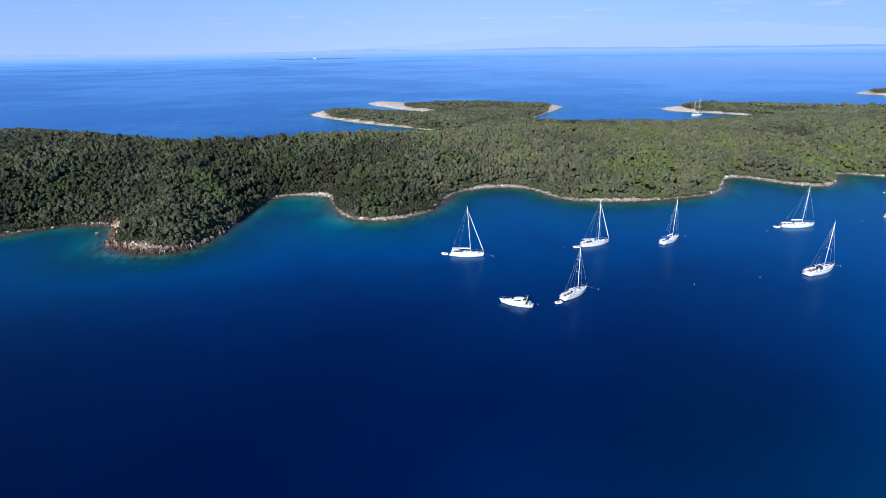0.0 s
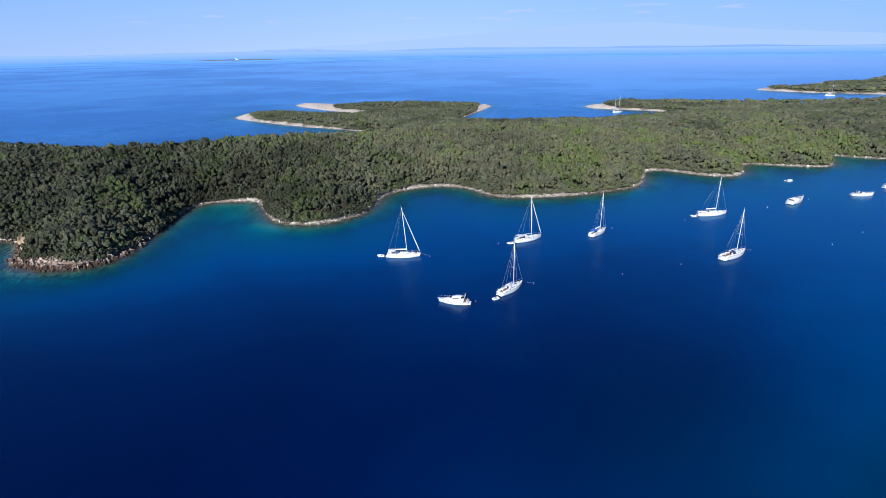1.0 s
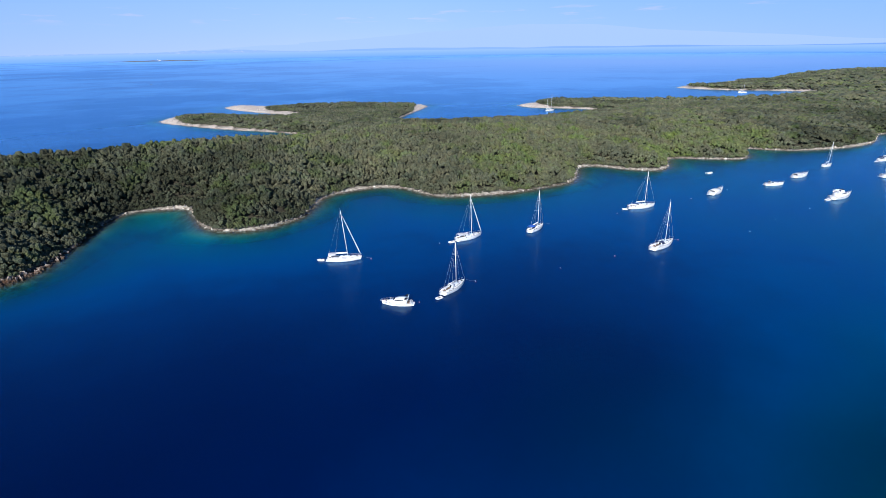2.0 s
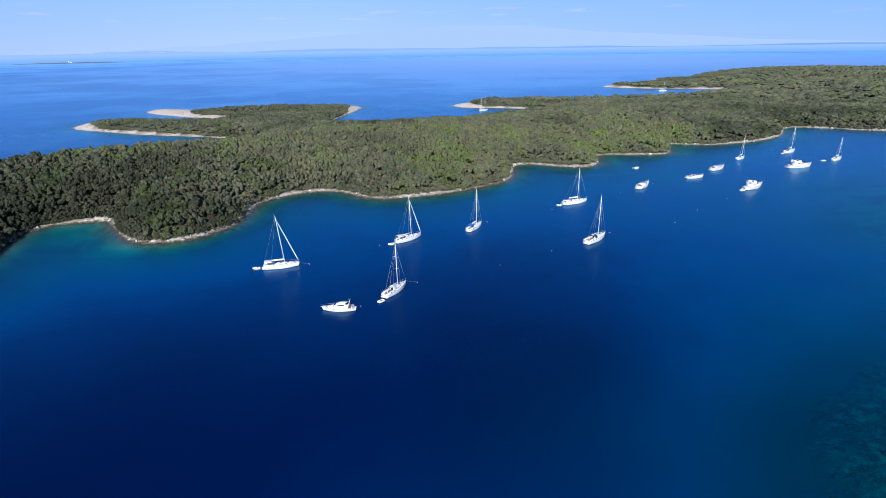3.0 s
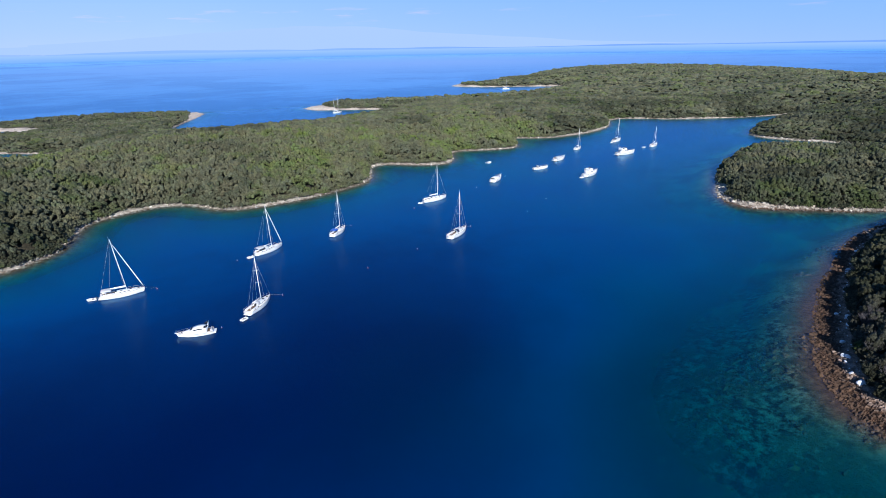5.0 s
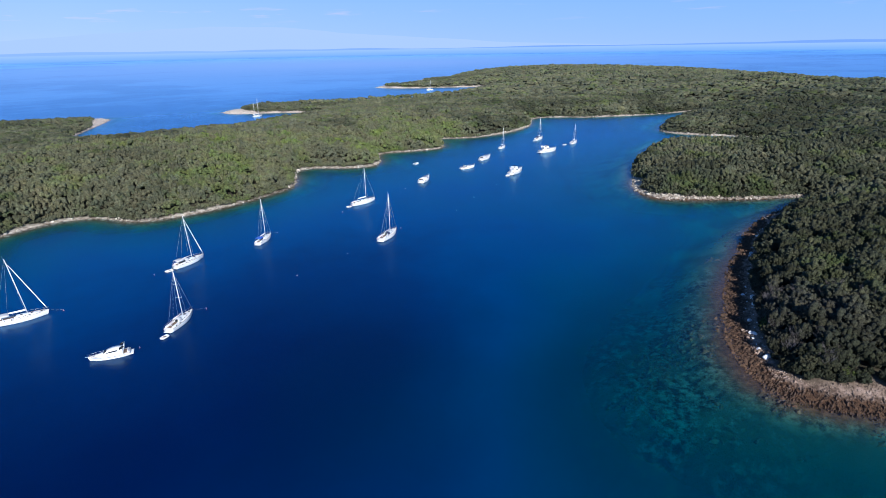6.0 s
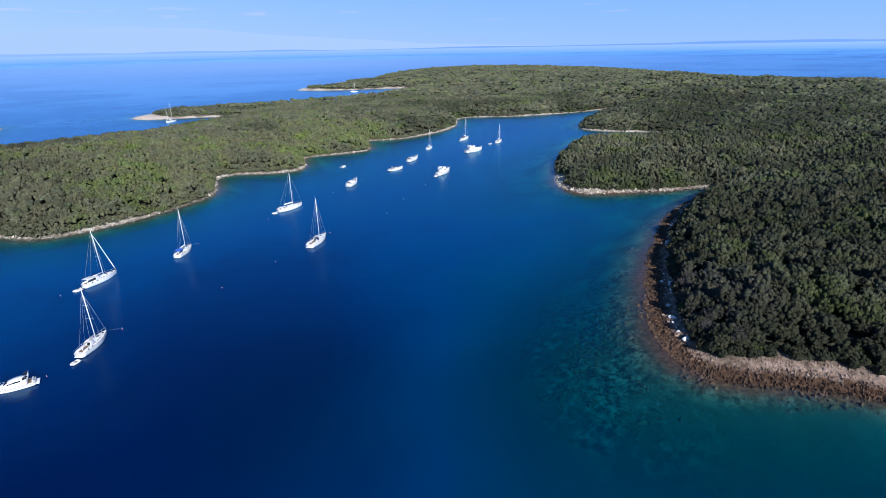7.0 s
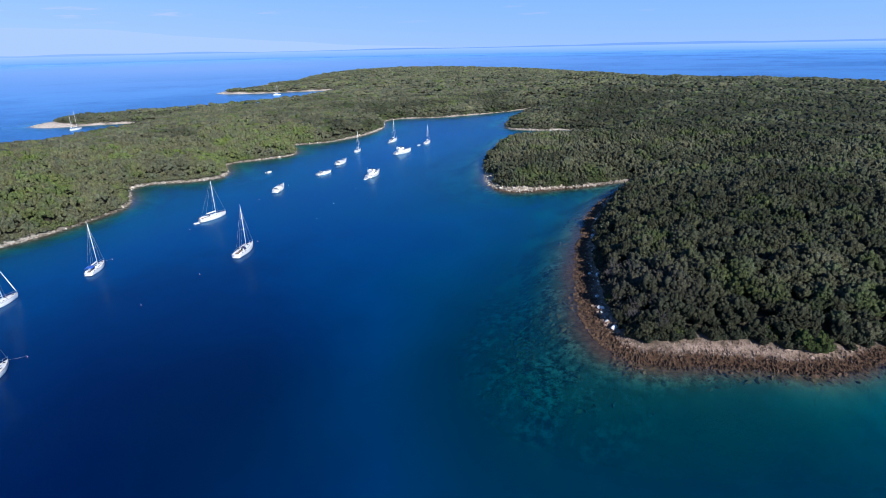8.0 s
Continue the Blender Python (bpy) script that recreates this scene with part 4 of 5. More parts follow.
def rock_face(places):
    """A low broken cliff: upright slabs side by side."""
    ob = tagged(new("rock_face"), "low ochre rock face at the back of the cove", "cliff")
    ob.matrix_basis = pose(*places[0], 0)
    for k, (fx, fy) in enumerate(places):
        v, f = ribs[k % 9]
        turn = 0.9 + 0.5 * math.sin(2.3 * k)
        c, s = math.cos(turn), math.sin(turn)
        tall = 2.6 + 1.2 * math.sin(1.7 * k)
        size = np.array((1.3, 1.6, tall))
        w = v * size
        low = float(look_up(HEIGHT, np.array([fx]), np.array([fy]))[0])
        w = np.stack([w[:, 0] * c - w[:, 1] * s + fx - places[0][0], w[:, 0] * s + w[:, 1] * c + fy - places[0][1], w[:, 2] + 0.3 * tall + low], 1)
        new("slab", mesh_from("slab", w, f, M_OCHRE, smooth=False)).parent = ob


rock_face([(-139.0 + 1.0 * k, 217.6 - 0.95 * k + 0.6 * math.sin(2.0 * k)) for k in range(8)])
for k in range(14):
    boulder(266 + 2.3 * k + rng.uniform(-0.6, 0.6), 89 - 1.9 * k + rng.uniform(0.2, 1.6), rng.uniform(0.7, 1.3), k, "pale boulder on the shore of the wooded cape")
for k in range(5):
    boulder(246 + 0.9 * k, 64.5 + rng.uniform(-0.8, 0.4), rng.uniform(0.9, 1.5), k + 1, "pale boulder on the shore of the wooded cape")


# ---------------------------------------------------------------- boats
def loft(rings, closed=False, cap_start=False, cap_end=False):
    """A skin over rings of as many points each."""
    bm = bmesh.new()
    rows = [[bm.verts.new(p) for p in ring] for ring in rings]
    n = len(rings[0])
    for a, b in zip(rows, rows[1:]):
        for j in range(n if closed else n - 1):
            bm.faces.new((a[j], a[(j + 1) % n], b[(j + 1) % n], b[j]))
    if cap_start:
        bm.faces.new(rows[0][::-1])
    if cap_end:
        bm.faces.new(rows[-1])
    bmesh.ops.remove_doubles(bm, verts=bm.verts, dist=0.001)
    return bm


def block(x0, x1, y0, y1, z0, z1, taper=0.0, bevel=0.05):
    """A box with rounded edges, drawn in by taper at its top."""
    bm = bmesh.new()
    bmesh.ops.create_cube(bm, size=1.0)
    for v in bm.verts:
        high = v.co.z > 0
        t = taper if high else 0.0
        v.co = (x0 + t if v.co.x < 0 else x1 - t, y0 + t if v.co.y < 0 else y1 - t, z1 if high else z0)
    if bevel:
        bmesh.ops.bevel(bm, geom=bm.edges[:], offset=bevel, segments=2, affect="EDGES", profile=0.6)
    return bm


class Lines:
    """The lines of a hull: half-beam, sheer and keel at s, from 0 at the stern to 1 at the bow."""

    def __init__(self, long, beam, free, flare=2.3, stern=0.8, rise=0.35, draught=0.5):
        self.long, self.beam, self.free, self.flare, self.stern, self.rise, self.draught = long, beam, free, flare, stern, rise, draught

    def half(self, s):
        fore = max(0.0, (s - 0.38) / 0.62)
        return self.beam / 2 * min(1.0, self.stern + (1 - self.stern) * s / 0.38) * max(0.012, 1 - fore**self.flare)

    def sheer(self, s):
        return self.free + self.rise * s * s

    def x(self, s, up=1.0):
        return (s - 0.5) * self.long - (1 - up) * 0.06 * self.long * max(0.0, (s - 0.7) / 0.3)

    def ring(self, s):
        low = -self.draught * max(0.15, 1 - abs(2 * s - 0.9)**2)
        made = []
        for k in range(-5, 6):
            u = abs(k) / 5
            made.append((self.x(s, u), math.copysign(1, k) * self.half(s) * math.sin(u * math.pi / 2)**0.65 if k else 0.0, low + (self.sheer(s) - low) * u**2.4))
        return made


def hull_parts(boat, li, stripe=False):
    steps = [0, 0.04, 0.12, 0.22, 0.32, 0.42, 0.52, 0.62, 0.71, 0.79, 0.86, 0.92, 0.96, 0.985, 1.0]
    hull = part("hull", loft([li.ring(s) for s in steps], cap_start=True), M_GELCOAT, boat, "glossy white hull")
    deck = [[(li.x(s), y * li.half(s) * 0.985, li.sheer(s) - 0.02 + 0.07 * (1 - y * y)) for y in (-1, -0.6, 0, 0.6, 1)] for s in steps]
    part("deck", loft(deck), M_DECK, boat, "pale cream deck")
    for edge in (-1, 1):
        rail = bmesh.new()
        tube(rail, [(li.x(s), edge * li.half(s) * 0.985, li.sheer(s) + 0.02) for s in steps], 0.04, 5)
        part("toe_rail", rail, M_TEAK, boat, "thin wooden toe rail")
        if stripe:
            band = [[(li.x(s, 0.9), edge * li.half(s) * 1.012, li.sheer(s) * 0.80), (li.x(s, 0.9), edge * li.half(s) * 1.006, li.sheer(s) * 0.68)] for s in steps[1:-3]]
            part("hull_stripe", loft(band), M_STRIPE, hull, "thin dark stripe")
    return hull


def rails(boat, li, first, last, count, height=0.6):
    for edge in (-1, 1):
        tops = []
        for k in range(count):
            s = first + (last - first) * k / (count - 1)
            foot = Vector((li.x(s), edge * li.half(s) * 0.95, li.sheer(s)))
            top = foot + Vector((0, 0, height))
            tops.append(top)
            part("stanchion", tube(bmesh.new(), [foot, top], 0.022, 5), M_STEEL, boat)
        part("lifeline", tube(bmesh.new(), tops, 0.014, 4), M_WIRE, boat)
    nose = [(li.x(0.9), edge * li.half(0.9), li.sheer(0.9) + height) for edge in (-1,)] + [(li.x(1.0) + 0.12, 0, li.sheer(1.0) + height + 0.05)] + [(li.x(0.9), li.half(0.9), li.sheer(0.9) + height)]
    part("pulpit", tube(bmesh.new(), nose, 0.03, 6), M_STEEL, boat, "steel bow rail")


def canopy(x0, x1, wide, z0, z1, thick=0.05):
    """A bowed cloth roof over hoops."""
    rings = []
    for k in range(5):
        x = x0 + (x1 - x0) * k / 4
        drop = 0.10 * (2 * k / 4 - 1)**2
        outer = [(x, wide / 2 * math.cos(a), z0 + (z1 - z0 - drop) * math.sin(a)**0.55) for a in (math.pi * j / 8 for j in range(9))]
        inner = [(x, y * 0.97, z - thick) for _, y, z in outer]
        rings.append(outer + inner[::-1])
    return loft(rings, closed=True, cap_start=True, cap_end=True)


def sailboat(place, heading, long, mast, cover=None, hood=None, bimini=None, jib=True, sail=True, aft_mast=0.0, rail=True, label="", rake=0.0):
    """A moored cruising yacht with bare mast, boom with stowed sail, furled headsail and standing rigging."""
    boat = tagged(new("sailboat"), label, "sailboat", "yachts moored in the bay")
    boat.matrix_basis = pose(place[0], place[1], 0, 0, 0, heading)
    li = Lines(long, long * 0.30, 0.088 * long + 0.05)
    hull_parts(boat, li)
    top, mast_s = li.sheer(0.5), 0.60
    # coachroof with its windows and hatches
    roof = []
    for s, h, w in ((0.34, 0.42, 0.60), (0.40, 0.50, 0.62), (0.50, 0.48, 0.62), (0.60, 0.42, 0.60), (0.70, 0.32, 0.55), (0.77, 0.16, 0.46), (0.80, 0.0, 0.36)):
        y, z = li.half(s) * w, li.sheer(s) - 0.02
        roof.append([(li.x(s), -y, z), (li.x(s), -y * 0.90, z + h * 0.8), (li.x(s), -y * 0.6, z + h), (li.x(s), y * 0.6, z + h), (li.x(s), y * 0.90, z + h * 0.8), (li.x(s), y, z)])
    cabin = part("coachroof", loft(roof, cap_start=True), M_GELCOAT, boat, "white coachroof")
    for edge in (-1, 1):
        for s0, s1 in ((0.41, 0.48), (0.50, 0.57), (0.60, 0.66)):
            pane = [[(li.x(s), edge * (li.half(s) * 0.60 * f + 0.012), li.sheer(s) + z) for f, z in ((0.985, 0.12), (0.94, 0.28), (0.93, 0.28), (0.97, 0.12))] for s in (s0, (s0 + s1) / 2, s1)]
            part("cabin_window", loft(pane, closed=True, cap_start=True, cap_end=True), M_GLASS_DARK, cabin, "dark cabin window")
    for s, size in ((0.48, 0.30), (0.68, 0.32), (0.86, 0.28)):
        z = li.sheer(s) + (0.44 if s < 0.6 else 0.33 if s < 0.8 else 0.06)
        part("deck_hatch", block(li.x(s) - size, li.x(s) + size, -size, size, z, z + 0.06, 0.03, 0.02), M_GLASS_DARK, boat, "smoked deck hatch")
    part("companionway", block(li.x(0.335) - 0.06, li.x(0.335) + 0.55, -0.34, 0.34, top + 0.02, top + 0.53, 0.04, 0.02), M_GLASS_DARK, boat, "dark companionway hatch")
    for edge in (-1, 1):
        for s in (0.16, 0.29):
            part("winch", tube(bmesh.new(), [(li.x(s), edge * li.half(s) * 0.86, top), (li.x(s), edge * li.half(s) * 0.86, top + 0.28)], [0.13, 0.10], 8), M_MOTOR, boat, "dark winch")
    # cockpit
    part("cockpit_floor", block(li.x(0.05), li.x(0.32), -li.half(0.2) * 0.38, li.half(0.2) * 0.38, top - 0.14, top + 0.06, 0, 0.02), M_TEAK, boat, "weathered teak cockpit floor")
    for edge in (-1, 1):
        y = li.half(0.2) * 0.62 * edge
        part("cockpit_bench", block(li.x(0.05), li.x(0.33), y - 0.32, y + 0.32, top - 0.1, top + 0.30, 0.06, 0.05), M_GELCOAT, boat, "white cockpit bench")
    wheel = bmesh.new()
    tube(wheel, [(li.x(0.12), 0.45 * math.cos(a), top + 0.75 + 0.45 * math.sin(a)) for a in (2 * math.pi * j / 14 for j in range(15))], 0.025, 5, cap=False)
    tube(wheel, [(li.x(0.12), -0.42, top + 0.75), (li.x(0.12), 0.42, top + 0.75)], 0.02, 4)
    part("steering_wheel", wheel, M_STEEL, boat)
    part("helm_pedestal", tube(bmesh.new(), [(li.x(0.125), 0, top), (li.x(0.125), 0, top + 0.8)], [0.14, 0.10], 8), M_GELCOAT, boat)
    part("swim_platform", block(li.x(0) - 0.55, li.x(0) + 0.05, -li.half(0) * 0.8, li.half(0) * 0.8, 0.22, 0.36, 0.02, 0.03), M_GELCOAT, boat)

    def rig(s, tall, boom_to, name):
        """A mast stepped at s, with its boom, spreaders and wires."""
        foot = Vector((li.x(s), 0, li.sheer(s) + 0.25))
        head = Vector((li.x(s) - rake * tall, 0, tall))
        spar = part(name, tube(bmesh.new(), [foot, foot.lerp(head, 0.6), head], [0.095, 0.09, 0.065], 8), M_MAST, boat, "tall white mast")
        for f, w in ((0.42, 0.95), (0.70, 0.72)):
            p = foot.lerp(head, f)
            part("spreader", tube(bmesh.new(), [p + Vector((-0.12, -w, 0)), p, p + Vector((-0.12, w, 0))], [0.025, 0.04, 0.025], 5), M_MAST, spar)
        part("masthead_aerial", tube(bmesh.new(), [head, head + Vector((-0.25, 0, 0.05)), head + Vector((-0.25, 0, 0.9))], 0.02, 4), M_STEEL, spar)
        gooseneck = foot + Vector((-0.1, 0, 1.05))
        end = Vector((li.x(boom_to), 0, gooseneck.z + 0.10))
        part("boom", tube(bmesh.new(), [gooseneck, end], 0.09, 8), M_MAST, boat, "white boom")
        if sail:
            rings = []
            for k in range(10):
                f = k / 9
                p, r = gooseneck.lerp(end, 0.02 + 0.94 * f), (0.30 - 0.15 * f) * (1 + 0.10 * math.sin(k * 2.4))
                rings.append([p + Vector((0, r * 0.75 * math.cos(a), 0.14 + r * (0.9 * math.sin(a) + 0.25))) for a in (2 * math.pi * j / 9 for j in range(9))])
            part("stowed_sail", loft(rings, closed=True, cap_start=True, cap_end=True), cover or M_SAIL, boat, "" if cover is None else "blue sail cover")
        bow = Vector((li.x(1.0) - 0.15, 0, li.sheer(1.0) + 0.05))
        for edge in (-1, 1):
            chain = Vector((foot.x - 0.15, edge * li.half(s) * 0.94, li.sheer(s)))
            tip = foot.lerp(head, 0.42) + Vector((-0.12, edge * 0.95, 0))
            part("shroud", tube(bmesh.new(), [chain, tip, foot.lerp(head, 0.97)], 0.011, 4), M_WIRE, boat)
        stern_fix = Vector((li.x(0.0) + 0.1, 0, li.sheer(0)))
        part("backstay", tube(bmesh.new(), [head, stern_fix], 0.011, 4), M_WIRE, boat)
        part("topping_lift", tube(bmesh.new(), [head, end], 0.010, 4), M_WIRE, boat)
        return foot, head, bow

    foot, head, bow = rig(mast_s, mast, 0.24, "mast")
    up = foot.lerp(head, 0.94)
    part("forestay", tube(bmesh.new(), [bow, up], 0.016, 4), M_WIRE, boat)
    if jib:
        part("furled_headsail", tube(bmesh.new(), [bow.lerp(up, 0.02), bow.lerp(up, 0.10), bow.lerp(up, 0.5), bow.lerp(up, 0.95)], [0.06, 0.14, 0.11, 0.05], 8), M_SAIL, boat, "white headsail rolled on its stay")
    if aft_mast:
        rig(0.14, aft_mast, -0.06, "mizzen_mast")
    if hood:
        part("sprayhood", canopy(li.x(0.31), li.x(0.42), li.half(0.35) * 1.25, top + 0.15, top + 1.25), hood, boat, "arched canvas sprayhood")
    if bimini:
        part("bimini", canopy(li.x(0.04), li.x(0.27), li.half(0.2) * 1.5, top + 1.15, top + 1.6), bimini, boat, "canvas sun roof over the cockpit")
        for s in (0.06, 0.25):
            for edge in (-1, 1):
                y = edge * li.half(0.2) * 0.74
                part("bimini_leg", tube(bmesh.new(), [(li.x(s), y, top), (li.x(s), y, top + 1.25)], 0.02, 5), M_STEEL, boat)
    if rail:
        rails(boat, li, 0.02, 0.9, 7)
    return boat


def motorboat(place, heading, long, fly=True, platform=True, cover=None, label="", open_top=False):
    """A moored motor cruiser: deep hull, raked cabin, and a flybridge or an open cockpit."""
    boat = tagged(new("motorboat"), label, "motorboat", "motor cruisers moored in the bay")
    boat.matrix_basis = pose(place[0], place[1], 0, 0, 0, heading)
    li = Lines(long, long * 0.33, 0.088 * long + 0.05, flare=2.0, stern=0.92, rise=0.09 * long - 0.25 if fly or open_top else 0.3)
    hull_parts(boat, li, stripe=not open_top)
    k = long / 12
    aft, fore = (0.30, 0.66) if open_top else (0.17, 0.62)
    h = (0.75 if open_top else 1.45 if fly else 1.95) * k
    cabin = []
    for s, up, w in ((aft, 1.0, 0.80), (aft + 0.10, 1.06, 0.82), ((aft + fore) / 2, 1.0, 0.82), (fore - 0.10, 0.78, 0.80), (fore, 0.44, 0.76), (fore + 0.13, 0.22, 0.62), (fore + 0.25, 0.0, 0.36)):
        y, z = li.half(s) * w, li.sheer(s) - 0.03
        cabin.append([(li.x(s), -y, z), (li.x(s), -y * 0.93, z + h * up * 0.62), (li.x(s), -y * 0.78, z + h * up * 0.94), (li.x(s), 0, z + h * up), (li.x(s), y * 0.78, z + h * up * 0.94), (li.x(s), y * 0.93, z + h * up * 0.62), (li.x(s), y, z)])
    house = part("cabin", loft(cabin, cap_start=True), M_GELCOAT, boat, "white raked cabin")
    for edge in (-1, 1):
        pane = []
        for s, lo, hi in ((aft + 0.10, 0.60, 0.78), ((aft + fore) / 2 - 0.04, 0.56, 0.78), (fore - 0.12, 0.48, 0.62), (fore - 0.05, 0.40, 0.44)):
            y, z = li.half(s) * 0.815, li.sheer(s)
            pane.append([(li.x(s), edge * (y * 0.965 + 0.02), z + h * lo), (li.x(s), edge * (y * 0.87 + 0.03), z + h * hi), (li.x(s), edge * (y * 0.80), z + h * hi), (li.x(s), edge * (y * 0.90), z + h * lo)])
        part("side_window", loft(pane, closed=True, cap_start=True, cap_end=True), M_GLASS_DARK, house, "dark side window")
    s0, s1 = fore - 0.075, fore - 0.005
    z0, z1 = li.sheer(s0) + h * 0.80, li.sheer(s1) + h * 0.45
    shield = [[(li.x(s0), y * li.half(s0) * 0.60, z0 - 0.10 * abs(y)), (li.x(s1), y * li.half(s1) * 0.58, z1 - 0.05 * abs(y)), (li.x(s1) + 0.04, y * li.half(s1) * 0.58, z1 + 0.05), (li.x(s0) + 0.05, y * li.half(s0) * 0.60, z0 + 0.05 - 0.10 * abs(y))] for y in (-1, -0.34, 0.34, 1)]
    part("windscreen", loft(shield, closed=True, cap_start=True, cap_end=True), M_GLASS_DARK, house, "dark windscreen")
    roof = li.sheer(0.4) + h * 1.03
    if fly:
        w = li.half(0.4) * 0.66
        part("flybridge_floor", block(li.x(aft - 0.03), li.x(aft + 0.26), -w, w, roof - 0.12, roof + 0.06, 0.0, 0.04), M_GELCOAT, boat)
        for edge in (-1, 1):
            part("flybridge_side", block(li.x(aft - 0.02), li.x(aft + 0.25), edge * w - 0.06, edge * w + 0.06, roof, roof + 0.55 * k, 0.03, 0.03), M_GELCOAT, boat)
        part("flybridge_front", block(li.x(aft + 0.21), li.x(aft + 0.27), -w, w, roof, roof + 0.75 * k, 0.06, 0.04), M_GELCOAT, boat)
        part("flybridge_screen", block(li.x(aft + 0.235), li.x(aft + 0.25), -w * 0.85, w * 0.85, roof + 0.74 * k, roof + 1.0 * k, 0.01, 0.0), M_GLASS_DARK, boat, "low smoked wind deflector")
        part("flybridge_seat", block(li.x(aft + 0.02), li.x(aft + 0.08), -w * 0.7, w * 0.7, roof + 0.05, roof + 0.5 * k, 0.05, 0.05), M_CANVAS, boat, "pale cushioned seat")
        part("helm_console", block(li.x(aft + 0.16), li.x(aft + 0.20), -w * 0.3, w * 0.3, roof + 0.05, roof + 0.7 * k, 0.04, 0.04), M_NAVY, boat, "dark helm console")
        arch = [(li.x(aft - 0.02), -w, roof + 0.1), (li.x(aft - 0.05), -w * 0.92, roof + 1.0 * k), (li.x(aft - 0.055), 0, roof + 1.15 * k), (li.x(aft - 0.05), w * 0.92, roof + 1.0 * k), (li.x(aft - 0.02), w, roof + 0.1)]
        part("radar_arch", tube(bmesh.new(), arch, 0.11, 6), M_GELCOAT, boat, "white radar arch")
        part("radar_dome", tube(bmesh.new(), [(li.x(aft - 0.055), 0, roof + 1.15 * k), (li.x(aft - 0.055), 0, roof + 1.25 * k), (li.x(aft - 0.055), 0, roof + 1.42 * k)], [0.28, 0.30, 0.15], 10), M_GELCOAT, boat)
        part("aerial", tube(bmesh.new(), [(li.x(aft - 0.055), w * 0.6, roof + 1.05 * k), (li.x(aft - 0.09), w * 0.6, roof + 2.6 * k)], 0.02, 4), M_STEEL, boat)
    elif cover:
        part("cockpit_cover", canopy(li.x(0.04), li.x(aft + 0.12), li.half(0.2) * 1.75, li.sheer(0.2), roof + 0.35), cover, boat, "canvas cockpit cover")
    else:
        part("targa_arch", tube(bmesh.new(), [(li.x(aft - 0.01), -li.half(aft) * 0.85, li.sheer(aft)), (li.x(aft - 0.06), -li.half(aft) * 0.75, roof + 0.5), (li.x(aft - 0.06), li.half(aft) * 0.75, roof + 0.5), (li.x(aft - 0.01), li.half(aft) * 0.85, li.sheer(aft))], 0.10, 6), M_GELCOAT, boat, "white arch over the cockpit")
        for edge in (-1, 1):
            fin = [[(li.x(s), edge * (li.half(aft) * 0.80 + d), z) for d, z in ((0, low), (0, high), (0.06, high), (0.06, low))]
                   for s, low, high in ((aft - 0.06, roof + 0.20, roof + 0.45), (aft - 0.01, roof - 0.20, roof + 0.46), (aft + 0.06, roof - 0.45, roof + 0.10))]
            part("quarter_window", loft(fin, closed=True, cap_start=True, cap_end=True), M_GLASS_DARK, boat, "dark raked quarter window")
    part("cockpit_floor", block(li.x(0.02), li.x(aft), -li.half(0.1) * 0.72, li.half(0.1) * 0.72, li.sheer(0.1) - 0.12, li.sheer(0.1) + 0.055, 0, 0.02), M_TEAK, boat, "teak cockpit floor")
    part("cockpit_bench", block(li.x(0.02), li.x(0.07), -li.half(0.1) * 0.7, li.half(0.1) * 0.7, li.sheer(0.1), li.sheer(0.1) + 0.45, 0.06, 0.05), M_CANVAS, boat, "pale bench cushion")
    for s, size in ((0.84, 0.28 * k),):
        part("deck_hatch", block(li.x(s) - size, li.x(s) + size, -size, size, li.sheer(s) + 0.03, li.sheer(s) + 0.10, 0.03, 0.02), M_GLASS_DARK, boat, "smoked deck hatch")
    if platform:
        part("swim_platform", block(li.x(0) - 0.95 * k, li.x(0) + 0.05, -li.half(0) * 0.9, li.half(0) * 0.9, 0.25, 0.40, 0.02, 0.04), M_GELCOAT, boat)
    part("anchor_roller", block(li.x(1.0) - 0.3, li.x(1.0) + 0.45, -0.14, 0.14, li.sheer(1.0) - 0.02, li.sheer(1.0) + 0.10, 0.02, 0.02), M_STEEL, boat)
    rails(boat, li, 0.55, 0.9, 5, 0.55)
    return boat


def dinghy(place, heading, long=2.7, motor=True, label="pale grey inflatable dinghy lying astern of a yacht"):
    """A small inflatable with round tubes, a floor, a seat and an outboard."""
    boat = tagged(new("dinghy"), label, "dinghy", "dinghies in the bay")
    boat.matrix_basis = pose(place[0], place[1], 0, 0, 0, heading)
    a, w, r = long / 2, long * 0.24, long * 0.075
    path = [(-a, -w, 0.22), (-a * 0.4, -w, 0.22), (a * 0.3, -w, 0.25), (a * 0.75, -w * 0.6, 0.32), (a * 0.95, 0, 0.38), (a * 0.75, w * 0.6, 0.32), (a * 0.3, w, 0.25), (-a * 0.4, w, 0.22), (-a, w, 0.22)]
    part("tube", tube(bmesh.new(), path, [r * 0.6] + [r] * 7 + [r * 0.6], 8), M_RUBBER, boat, "pale inflated tube")
    part("floor", block(-a * 0.85, a * 0.75, -w, w, 0.06, 0.14, 0.0, 0.02), M_CANVAS, boat)
    part("transom", block(-a * 0.88, -a * 0.80, -w * 0.9, w * 0.9, 0.08, 0.5, 0.0, 0.01), M_GELCOAT, boat)
    part("seat", block(-a * 0.25, -a * 0.05, -w, w, 0.34, 0.40, 0.0, 0.02), M_TEAK, boat)
    if motor:
        engine = part("outboard_motor", block(-a * 1.05, -a * 0.88, -0.16, 0.16, 0.45, 0.95, 0.04, 0.05), M_MOTOR, boat, "black outboard motor")
        part("motor_shaft", block(-a * 1.0, -a * 0.93, -0.05, 0.05, -0.4, 0.46, 0.0, 0.01), M_MOTOR, engine)
    return boat


